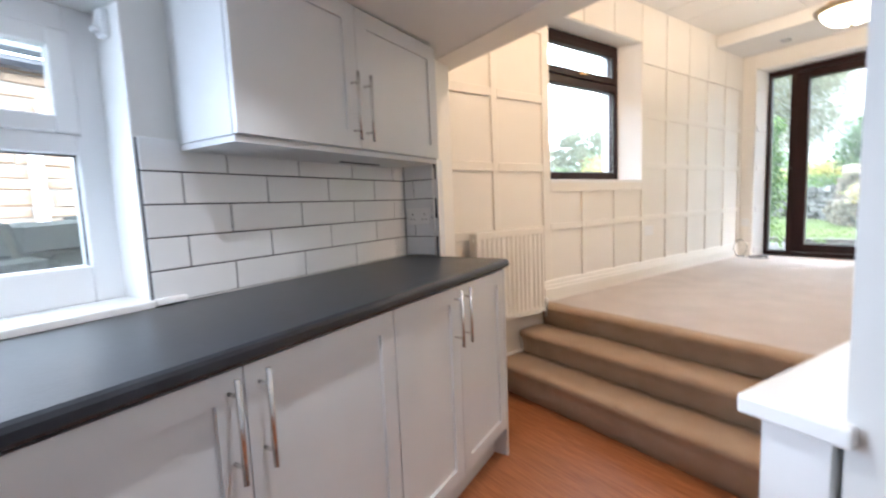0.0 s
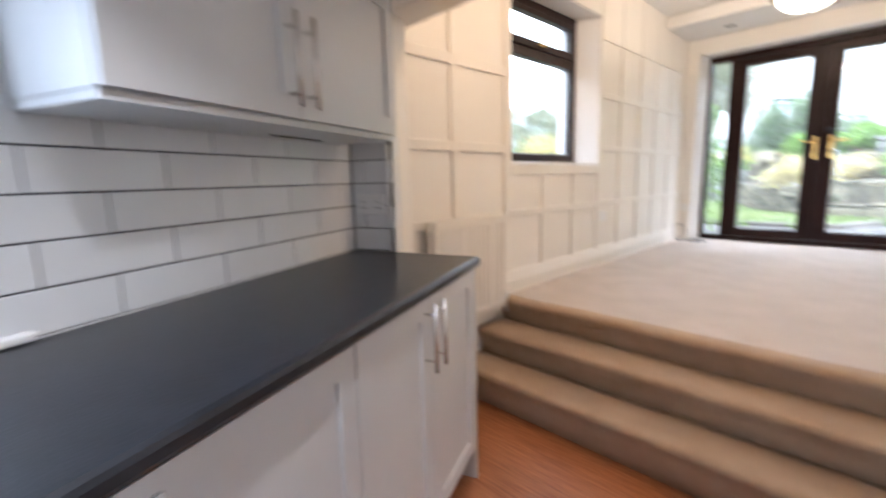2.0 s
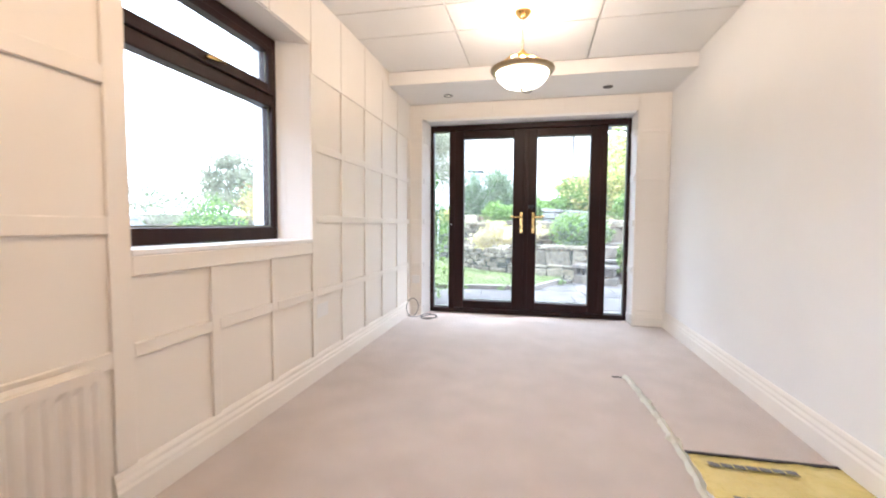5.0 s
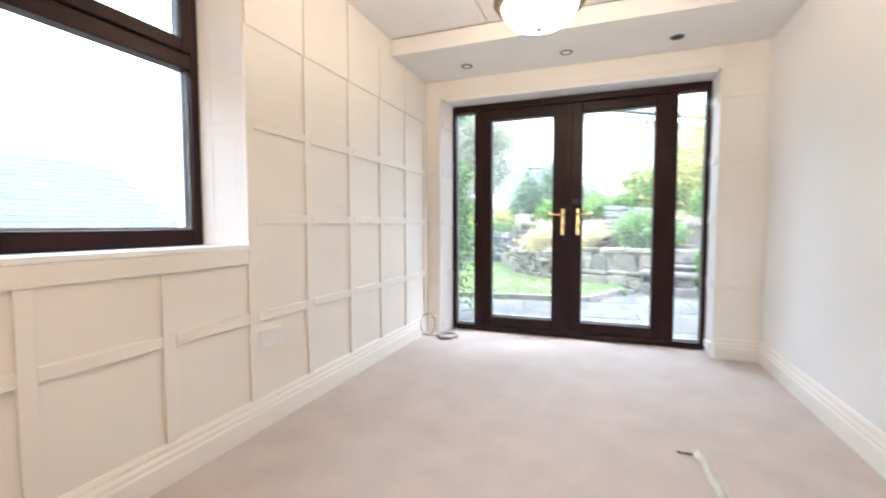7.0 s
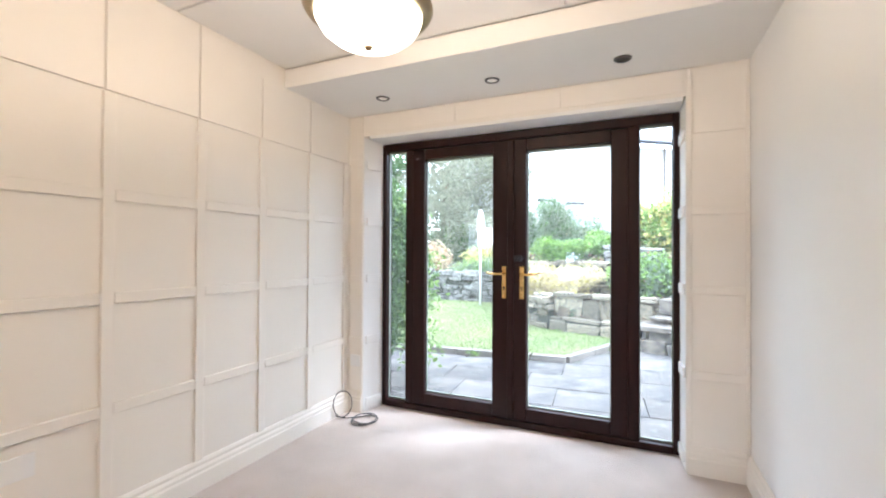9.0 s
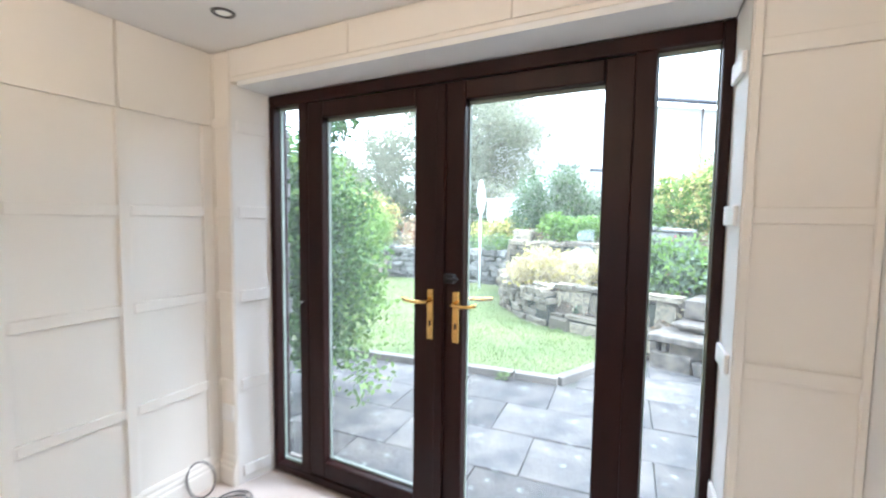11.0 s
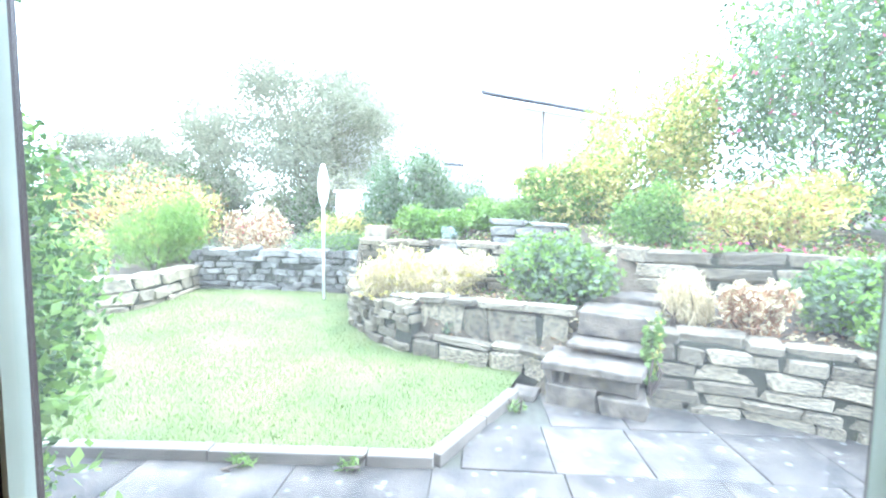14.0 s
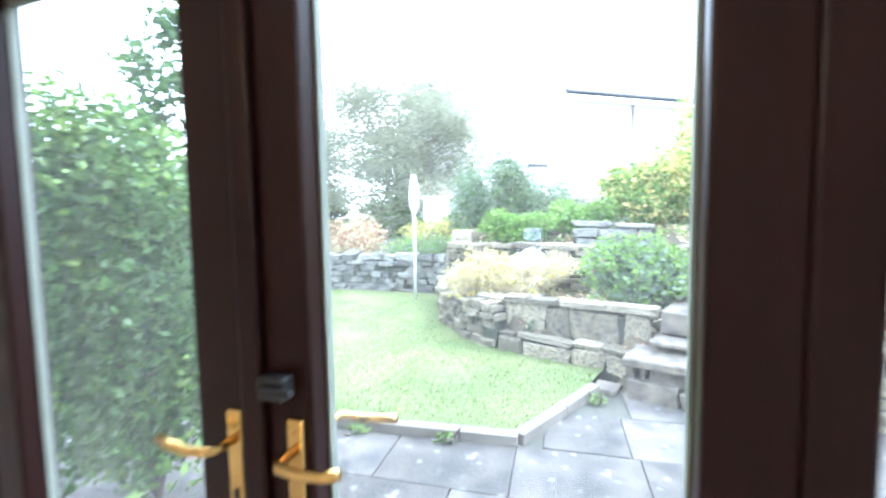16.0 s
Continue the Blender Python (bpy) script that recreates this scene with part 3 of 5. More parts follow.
part("top_grille", boxes((0, W, 0.016, 0.053, H - 0.012, H + 0.002), bevel=0.003), M_RAD, rad)
for xx in (-0.004, W - 0.006):
    part("end_cap", boxes((xx, xx + 0.01, 0.004, 0.07, 0.02, H - 0.006), bevel=0.004), M_RAD, rad)
part("bleed_valve", lathe([(0.011, 0), (0.011, 0.012), (0.006, 0.014)], 12), M_RAD, rad, at=pose(-0.004, 0.03, H - 0.045, 0, -90, 0))
part("valve", tube([(W - 0.03, 0.03, 0.03), (W + 0.045, 0.03, 0.03), (W + 0.045, 0.03, -0.05)], 0.009, 10), M_PLASTIC, rad, "white radiator valve and pipe", True)
part("valve_head", lathe([(0.016, 0), (0.018, 0.02), (0.015, 0.045), (0.01, 0.05)], 14), M_PLASTIC, rad, at=pose(W + 0.045, 0.03, 0.035), smooth=True)
for xx in (0.1, 0.5):
    part("bracket", boxes((xx, xx + 0.03, 0.07, 0.105, 0.1, H - 0.1)), M_RAD, rad)
setting("radiator_board", boxes((1.50, 2.298, NORTH - 0.02, NORTH - 0.0006, 0.31, 0.43), bevel=0.004), M_CREAM, "cream board below the radiator", "trim")


def socket(name, label, m, w=0.146, h=0.086, blank=False):
    s = thing(name, label, "socket", at=m)
    part("plate", boxes((-w / 2, w / 2, -0.009, 0, -h / 2, h / 2), bevel=0.003), M_PLASTIC, s)
    if blank:
        return s
    n = 2 if w > 0.1 else 1
    for k in range(n):
        c = (k - (n - 1) / 2) * w / 2
        part("rocker", boxes((c - 0.009 + (0.018 if k else -0.018) * (n - 1), c + 0.005 + (0.018 if k else -0.018) * (n - 1), -0.012, -0.0092, 0.012, 0.032), bevel=0.001), M_PLASTIC, s)
        part("pin_holes", boxes((c - 0.003, c + 0.003, -0.0098, -0.0092, 0.006, 0.016), (c - 0.014, c - 0.006, -0.0098, -0.0092, -0.018, -0.012),
             (c + 0.006, c + 0.014, -0.0098, -0.0092, -0.018, -0.012)), M_CABLE, s)
    return s


socket("wall_socket", "white blank socket plate on the panelled wall above the skirting", pose(3.70, NORTH - 0.0005, 0.87), blank=True)
socket("wall_socket", "white socket on the wall beside the garden doors", pose(EAST - 0.0005, 2.01, 0.83, 0, 0, -90), 0.086, 0.086, True)

cab = thing("loose_cable", "dark loose cable coiled on the carpet by the doors", "cable")
pts = []
for i in range(60):
    a = i * 0.33
    pts.append((5.50 + 0.09 * math.cos(a) * (1 + 0.2 * math.sin(i * 0.21)), 1.83 + 0.085 * math.sin(a), UP + 0.008 + 0.012 * (1 + math.sin(i * 0.5)) * 0.6))
part("coil", tube(pts, 0.004, 6), M_CABLE, cab, smooth=True)
pts = [(5.52, 1.9, UP + 0.012)] + [(5.47 - 0.04 * math.sin(a), 1.985 + 0.058 * math.sin(a) + 0.004 * a, UP + 0.105 - 0.095 * math.cos(a)) for a in [0.3 * k for k in range(24)]]
part("loop", tube(pts, 0.004, 6), M_CABLE, cab, smooth=True)

pend = thing("pendant_light", "brass pendant lamp with a lit frosted glass bowl on a chain", "ceiling lamp", at=pose(4.09, 0.866, 0))
part("ceiling_rose", lathe([(0.0, TOP - 0.045), (0.018, TOP - 0.043), (0.035, TOP - 0.03), (0.052, TOP - 0.008), (0.052, TOP - 0.001)], 24), M_BRASS, pend, smooth=True)
for k in range(11):
    z = TOP - 0.055 - k * 0.0185
    pts = [(0.006 * math.cos(a), 0, 0.012 * math.sin(a)) for a in [i * math.pi / 5 for i in range(11)]]
    part("chain_link", tube(pts, 0.0022, 6), M_BRASS, pend, at=pose(0, 0, z, 0, 0, 90 * (k % 2)))
part("hub", lathe([(0.0, 2.545), (0.012, 2.54), (0.022, 2.525), (0.03, 2.51), (0.022, 2.495), (0.0, 2.49)], 20), M_BRASS, pend, smooth=True)
for k in range(3):
    a = k * 2.094 + 0.4
    part("arm", tube([(0.02 * math.cos(a), 0.02 * math.sin(a), 2.515), (0.11 * math.cos(a), 0.11 * math.sin(a), 2.475), (0.185 * math.cos(a), 0.185 * math.sin(a), 2.422)], 0.005, 8), M_BRASS, pend, smooth=True)
part("rim", lathe([(0.165, 2.412), (0.19, 2.425), (0.203, 2.42), (0.205, 2.41), (0.195, 2.395), (0.172, 2.388), (0.165, 2.395), (0.165, 2.412)], 40), M_BRONZE, pend, "antique brass rim", True)
part("bowl", lathe([(0.170, 2.40), (0.166, 2.375), (0.148, 2.345), (0.115, 2.318), (0.07, 2.302), (0.02, 2.296), (0.0, 2.296)], 40), M_BOWL, pend, "lit frosted glass bowl", True)
part("finial", lathe([(0.0, 2.282), (0.01, 2.285), (0.016, 2.293), (0.01, 2.30), (0.0, 2.302)], 16), M_BRONZE, pend, smooth=True)

for i, y in enumerate((1.615, 0.862, 0.15)):
    s = thing("downlight", ("lit" if i < 2 else "unlit dark") + " recessed downlight with a chrome ring in the bulkhead", "downlight", at=pose(5.37, y, 2.662), group="downlights over the doors")
    part("ring", lathe([(0.03, -0.002), (0.034, -0.007), (0.042, -0.006), (0.045, -0.0005)], 28), M_NICKEL, s, smooth=True)
    part("bulb", lathe([(0.0, -0.0022), (0.029, -0.0022), (0.031, -0.001)], 24), M_SPOT if i < 2 else M_BLACK, s)

# insulation roll laid in the gap of the carpet, with crumpled film along its edge
ins = thing("protective_film", "flat yellow printed plastic film laid on the floor", "plastic film")
bm = bmesh.new()
nx, ny = 40, 18
g = [[bm.verts.new((1.2 + (3.16 - 1.2) * i / nx, -0.45 + (0.15 + 0.45) * j / ny,
      UP + 0.010 + 0.006 * noise.noise((i * 0.35, j * 0.5, 3)))) for j in range(ny + 1)] for i in range(nx + 1)]
for i in range(nx):
    for j in range(ny):
        bm.faces.new((g[i][j], g[i + 1][j], g[i + 1][j + 1], g[i][j + 1]))
lowr = [bm.verts.new((v.co.x, v.co.y, UP - 0.018)) for v in (g[0][0], g[nx][0], g[nx][ny], g[0][ny])]
bm.faces.new(lowr)
for row, (p, q) in (([g[i][0] for i in range(nx + 1)], (0, 1)), ([g[nx][j] for j in range(ny + 1)], (1, 2)), ([g[i][ny] for i in range(nx, -1, -1)], (2, 3)), ([g[0][j] for j in range(ny, -1, -1)], (3, 0))):
    bm.faces.new(row + [lowr[q], lowr[p]])
bmesh.ops.recalc_face_normals(bm, faces=bm.faces[:])
part("wrap", bm, M_YELLOW, ins, smooth=True)
fz = UP + 0.0185
marks = [(3.045, 3.075, 0.07 - 0.045 * i - 0.038, 0.07 - 0.045 * i, 0) for i in range(7)]
for x0 in (2.80, 2.05):
    marks += [(x0 + 0.03, x0 + 0.05, 0.067 - 0.045 * i - 0.038, 0.067 - 0.045 * i, 0) for i in range(4)]
    marks += [(x0, x0 + 0.02, 0.06 - 0.05 * i - 0.04, 0.06 - 0.05 * i, 0) for i in range(4)]
    marks += [(x0 - 0.15, x0 - 0.03, 0.085 - 0.105 * i - 0.09, 0.085 - 0.105 * i, (2, 2, 1, 1)[i]) for i in range(4)]
    marks += [(x0 - 0.27, x0 - 0.17, 0.06 - 0.085 * i - 0.07, 0.06 - 0.085 * i, (2, 1, 2, 0, 2)[i]) for i in range(5)]
for xa, xb, ya, yb, k in marks:
    if k == 2:
        t = 0.028
        bs = [(xa, xb, ya, ya + t), (xa, xb, yb - t, yb), (xa, xa + t, ya + t, yb - t), (xb - t, xb, ya + t, yb - t)]
    elif k == 1:
        bs = [(xa, xb, yb - 0.03, yb), (xa, xa + 0.03, ya, yb - 0.03)]
    else:
        bs = [(xa, xb, ya, yb)]
    bm = boxes(*[(*q, fz, fz + 0.0012) for q in bs])
    for v in bm.verts:
        v.co.x += 0.18 * (v.co.y - ya)
    part("print_mark", bm, M_INK, ins)
film = thing("film_edge", "crumpled shiny strip of clear tape film on the carpet", "plastic film")
bm = bmesh.new()
rows = []
for i in range(41):
    t = i / 40
    x = 4.09 - 1.55 * t
    y = 0.19 - 0.05 * math.sin(t * 2.6) + 0.01 * t * t + 0.012 * noise.noise((i * 0.6, 1, 0))
    w = 0.02 + 0.03 * abs(noise.noise((i * 0.45, 5, 0)))
    rows.append([bm.verts.new((x, y - w, UP + 0.008)), bm.verts.new((x, y, UP + 0.02 + 0.016 * noise.noise((i * 0.7, 9, 0)))), bm.verts.new((x, y + w * 0.7, UP + 0.008))])
for a, b in zip(rows, rows[1:]):
    for k in range(2):
        bm.faces.new((a[k], b[k], b[k + 1], a[k + 1]))
bmesh.ops.solidify(bm, geom=bm.faces[:], thickness=0.003)
part("strip", bm, M_FILM, film)
setting("carpet_cut", boxes((4.072, 4.086, 0.16, 0.27, UP + 0.0005, UP + 0.004), (3.15, 3.168, -0.43, 0.13, UP + 0.0005, UP + 0.014)), M_BLACK, "dark cut edge in the carpet", "carpet seam")

# ---- kitchen: x runs along its window wall, -y points into the room ----
UL, UR = -3.05, -0.035
kw = setting("wall_kitchen", boxes((UL, -2.62, 0.0, 0.30, -0.1, 2.0), (-1.325, 0.17, 0.0, 0.30, -0.1, 2.0), (-2.62, -1.325, 0.0, 0.30, -0.1, 0.905),
             (-2.62, -1.325, 0.0, 0.30, 1.775, 2.0)), M_KWALL, "off-white plastered kitchen wall with a deep window", "wall")
kw.matrix_basis = KP
nib = setting("wall_nib", boxes((UR, 0.13, -0.215, -0.001, -0.1, 2.0)), M_CREAM, "short tiled wall end beside the worktop", "wall")
nib.matrix_basis = KP
setting("wall_west", boxes((-2.3, -2.1, -2.0, 2.2, -0.1, 2.0)), M_KWALL, "off-white plastered kitchen wall", "wall")
setting("wall_kitchen_south", boxes((-2.1, 0.8, -1.5, -1.3, -0.1, 2.0)), M_KWALL, "off-white plastered kitchen wall", "wall")
setting("wall_jamb", boxes((0.8, 0.95, -1.3, 0.158, -0.1, KTOP - 0.001)), M_KWALL, "off-white wall end beside the low wall", "wall")
setting("kitchen_ceiling", boxes((-2.3, HEAD - 0.021, -1.5, 2.2, KTOP, KTOP + 0.1)), M_CEIL, "low white kitchen ceiling", "ceiling")
kf = setting("kitchen_floor", boxes((-2.1, 1.9, -1.3, 2.2, -0.15, -0.073)), M_GROUT, "orange oak laminate floor", "floor")

# tiles 300 x 100 in running bond
TW, TH, TG = 0.3055, 0.0995, 0.0045
tile_meshes = {}


def tile(w, h, m, parent):
    key = (round(w, 3), round(h, 3))
    if key not in tile_meshes:
        tile_meshes[key] = mesh_of("tile", boxes((0, w, -0.008, 0, 0, h), bevel=0.0015, seg=1), M_TILE)
    ob = new("tile", tile_meshes[key])
    ob.parent, ob.matrix_basis = parent, m


splash = thing("tiled_splashback", "white rectangular wall tiles with grey joints above the worktop", "tiles", at=KP, kind="structure")
part("grout", boxes((-1.325, UR - 0.001, -0.0065, -0.0005, 0.911, 1.405), (UR - 0.0065, UR - 0.0005, -0.215, -0.0066, 0.911, 1.405)), M_GROUT, splash)
tiles_todo = []
for r in range(5):
    z0 = 0.911 + r * TH - 0.0
    off = -0.29 if r % 2 else -0.137
    u = off - 5 * TW
    while u < UR:
        a, b = max(u, -1.325), min(u + TW, UR - 0.0085)
        if b - a > 0.03:
            tiles_todo.append((b - a - TG, TH - TG, pose(a + TG, -0.002, z0 + TG)))
        u += TW
    cut = 0.07 if r % 2 else 0.2
    for a, b in ((0.009, cut), (cut, 0.215)):
        if b - a > 0.03:
            tiles_todo.append((b - a - TG, TH - TG, pose(UR - 0.002, -a - TG, z0 + TG, 0, 0, -90)))
    tiles_todo.append((0.045, TH - TG, pose(UR + 0.0005, -0.217, z0 + TG)))
part("corner_trim", boxes((UR - 0.0115, UR + 0.003, -0.2275, -0.2165, 0.911, 1.41), bevel=0.002), M_PLASTIC, splash, "white tile edge trim")
part("pipe_cover", tube([(UR - 0.012, -0.2, 0.912), (UR - 0.012, -0.197, 1.1), (UR - 0.012, -0.203, 1.37)], 0.007, 8), M_PLASTIC, splash, "white cable run", True)

# worktop
wt = thing("worktop", "dark slate laminate worktop with a rounded front edge", "worktop", at=KP)
bm = bmesh.new()
prof = [(-0.002, 0.87), (-0.60, 0.87), (-0.612, 0.874), (-0.617, 0.882), (-0.617, 0.898), (-0.612, 0.906), (-0.602, 0.91), (-0.002, 0.91)]
a = [bm.verts.new((UL + 0.02, y, z)) for y, z in prof]
b = [bm.verts.new((UR - 0.01 if y > -0.3 else -0.068, y, z)) for y, z in prof]
for i in range(8):
    bm.faces.new((a[i], a[(i + 1) % 8], b[(i + 1) % 8], b[i]))
bm.faces.new(a), bm.faces.new(b)
bmesh.ops.recalc_face_normals(bm, faces=bm.faces[:])
part("slab", bm, M_WORKTOP, wt)
part("end_band", boxes((-0.0675, -0.0665, -0.60, -0.31, 0.873, 0.907)), M_WORKTOP, wt, "dark laminate edge band")
setting("worktop_sealant", boxes((-1.23, UR - 0.009, -0.013, -0.0105, 0.9102, 0.914)), M_PLASTIC, "white sealant line behind the worktop", "trim").matrix_basis = KP


def shaker(w, h):
    """A framed door with a sunk panel, front at y = 0, hung in x 0..w, z 0..h."""
    bm = boxes((0, w, 0, 0.019, 0, h))
    front = [f_ for f_ in bm.faces if f_.normal.y < -0.5]
    bmesh.ops.inset_individual(bm, faces=front, thickness=0.085, depth=0)
    bmesh.ops.inset_individual(bm, faces=front, thickness=0.002, depth=-0.009)
    return bm


def bar_handle(parent, x, z0, z1):
    h = part("handle", tube([(x, -0.034, z0), (x, -0.034, z1)], 0.006, 12), M_CHROME, parent, "brushed steel bar handle", True)
    for z in (z0 + 0.035, z1 - 0.035):
        part("handle_post", tube([(x, 0.0, z), (x, -0.034, z)], 0.0045, 8), M_CHROME, parent, smooth=True)


def unit(name, label, u0, u1, front, back, z0, z1, hz, base=True, split=None):
    c = thing(name, label, "cabinet", at=KP, group="kitchen base units" if base else "")
    w = u1 - u0
    t = 0.018
    y0, y1 = -front + 0.021, -back - 0.001
    bm = boxes((u0, u1, y0, y1, z0, z1))
    opening = [f_ for f_ in bm.faces if f_.normal.y < -0.5]
    bmesh.ops.inset_individual(bm, faces=opening, thickness=t, depth=0)
    bmesh.ops.inset_individual(bm, faces=opening, thickness=0.0005, depth=-(y1 - y0) + 0.012)
    part("body", bm, M_CAB, c)
    s = split or (u0 + u1) / 2
    for k, (a, b) in enumerate(((u0, s), (s, u1))):
        d = part("door", shaker(b - a - 0.004, z1 - z0 - 0.004), M_CAB, c, at=pose(a + 0.002, -front, z0 + 0.002))
        hx = (b - a - 0.004) - 0.033 if k == 0 else 0.033
        bar_handle(d, hx, hz[0] - z0, hz[1] - z0)
    if base:
        part("plinth", boxes((u0, u1, -front + 0.07, -front + 0.085, -0.06, z0 - 0.002)), M_CAB, c)
    return c


unit("base_cabinet", "pale grey shaker base cabinet with steel bar handles under the worktop", -0.934, -0.105, 0.60, 0.02, 0.085, 0.866, (0.635, 0.852), split=-0.53)
unit("base_cabinet", "pale grey shaker base cabinet with steel bar handles under the worktop", -1.94, -0.937, 0.60, 0.02, 0.085, 0.866, (0.635, 0.852))
unit("base_cabinet", "pale grey shaker base cabinet with steel bar handles under the worktop", -2.89, -1.943, 0.60, 0.02, 0.085, 0.866, (0.635, 0.852))
ep = thing("end_panel", "pale grey cabinet end panel reaching the floor", "end panel", at=KP)
part("panel", boxes((-0.102, -0.082, -0.60, -0.22, -0.06, 0.868), bevel=0.002), M_CAB, ep)
wc = unit("wall_cabinet", "pale grey shaker wall cabinet with steel bar handles", -1.205, -0.15, 0.305, 0.0, 1.395, KTOP - 0.012, (1.42, 1.66), base=False, split=-0.70)
part("light_rail", boxes((-1.203, -0.152, -0.29, -0.012, 1.375, 1.393)), M_CAB, wc, "grey underside panel")
# black strip stands in for the shade of a gap in the underside
part("dark_gap", boxes((-0.60, -0.35, -0.10, -0.09, 1.371, 1.3748)), M_BLACK, wc)
socket("wall_socket", "white double socket on the tiled wall end", KP @ pose(UR - 0.0105, -0.105, 1.12, 0, 0, -90))

# kitchen window: frame, fixed pane below and top-hung sash above
kwin = thing("window_2", "white plastic framed kitchen window with a top sash", "window", at=KP, kind="structure")
Y0 = 0.15
part("window_frame", boxes((-1.405, -1.322, Y0, Y0 + 0.07, 0.93, 1.78), (-2.62, -2.54, Y0, Y0 + 0.07, 0.93, 1.78), (-2.54, -1.405, Y0, Y0 + 0.07, 0.93, 1.04),
     (-2.54, -1.405, Y0, Y0 + 0.07, 1.363, 1.425), (-2.54, -1.405, Y0, Y0 + 0.07, 1.70, 1.78), bevel=0.006), M_UPVC, kwin)
part("sash", boxes((-1.452, -1.398, Y0 - 0.016, Y0 + 0.03, 1.42, 1.705), (-2.545, -2.49, Y0 - 0.016, Y0 + 0.03, 1.42, 1.705), (-2.49, -1.452, Y0 - 0.016, Y0 + 0.03, 1.42, 1.468),
     (-2.49, -1.452, Y0 - 0.016, Y0 + 0.03, 1.655, 1.705), bevel=0.006), M_UPVC, kwin)
part("gasket", boxes((-1.4085, -1.404, Y0 + 0.02, Y0 + 0.03, 1.036, 1.367), (-1.399, -1.3965, Y0 - 0.002, Y0 + 0.0, 1.415, 1.708), (-2.54, -1.405, Y0 + 0.02, Y0 + 0.03, 1.359, 1.364)), M_GUTTER, kwin, "dark rubber gasket")
for xa, xb, za, zb, yy in ((-2.545, -1.40, 1.035, 1.368, Y0 + 0.035), (-2.495, -1.447, 1.463, 1.66, Y0 + 0.005)):
    g = part("pane", boxes((xa, xb, yy, yy + 0.006, za, zb)), M_GLASS, kwin, "clear glass")
    g.visible_shadow = False
part("sash_handle", boxes((-1.80, -1.64, Y0 - 0.034, Y0 - 0.02, 1.44, 1.452), (-1.83, -1.78, Y0 - 0.024, Y0 - 0.016, 1.432, 1.46), bevel=0.004), M_UPVC, kwin, "white window handle")
part("window_sill", boxes((-2.62, -1.326, -0.03, Y0, 0.906, 0.932), (-1.326, -1.232, -0.03, -0.0005, 0.912, 0.932), bevel=0.006), M_GLOSSW, kwin, "white gloss sill board")
part("reveal_lining", boxes((-1.332, -1.3255, -0.004, Y0, 0.932, 1.775), bevel=0.002), M_WHITE, kwin)
bb = thing("blind_bracket", "small white blind bracket at the head of the kitchen window", "bracket", at=KP)
part("bracket", boxes((-1.352, -1.334, 0.05, 0.09, 1.69, 1.765), (-1.368, -1.352, 0.055, 0.085, 1.70, 1.715), bevel=0.003), M_UPVC, bb)

# ---- garden ----
rng = np.random.default_rng(7)
PZ = 0.42     # patio level


def lerp_path(path, s):
    """Place and heading at length s along a bent line."""
    for a, b in zip(path, path[1:]):
        d = math.hypot(b[0] - a[0], b[1] - a[1])
        if s <= d:
            return a[0] + (b[0] - a[0]) * s / d, a[1] + (b[1] - a[1]) * s / d, math.degrees(math.atan2(b[1] - a[1], b[0] - a[0]))
        s -= d
    a, b = path[-2], path[-1]
    return b[0], b[1], math.degrees(math.atan2(b[1] - a[1], b[0] - a[0]))


def path_length(path):
    return sum(math.hypot(b[0] - a[0], b[1] - a[1]) for a, b in zip(path, path[1:]))


def smooth(a, b, x):
    t = min(1.0, max(0.0, (x - a) / (b - a)))
    return t * t * (3 - 2 * t)


BED = [(11.8, 2.62), (10.65, 2.16), (10.05, 1.7), (9.75, 1.26), (9.54, 0.72), (9.45, 0.2)]
TERRACE = [(11.5, 2.4), (11.3, 1.3), (11.0, 0.3), (10.7, -0.6), (10.45, -0.95)]     # foot of the long upper wall
GWALL = [(9.09, -0.68), (8.96, -1.29), (8.70, -1.9), (8.36, -2.9), (8.25, -4.4)]     # wall beside the patio steps


def bed_edge(x):
    """y of the lawn's edge at x."""
    p = sorted(BED)
    if x <= p[0][0]:
        return -9.0
    for a, b in zip(p, p[1:]):
        if x <= b[0]:
            return a[1] + (b[1] - a[1]) * (x - a[0]) / (b[0] - a[0])
    return p[-1][1]


def line_x(path, y):
    """x of a line that runs from high y to low y."""
    if y >= path[0][1]:
        return path[0][0]
    for p, q in zip(path, path[1:]):
        if y >= q[1]:
            return p[0] + (q[0] - p[0]) * (p[1] - y) / (p[1] - q[1])
    return path[-1][0]


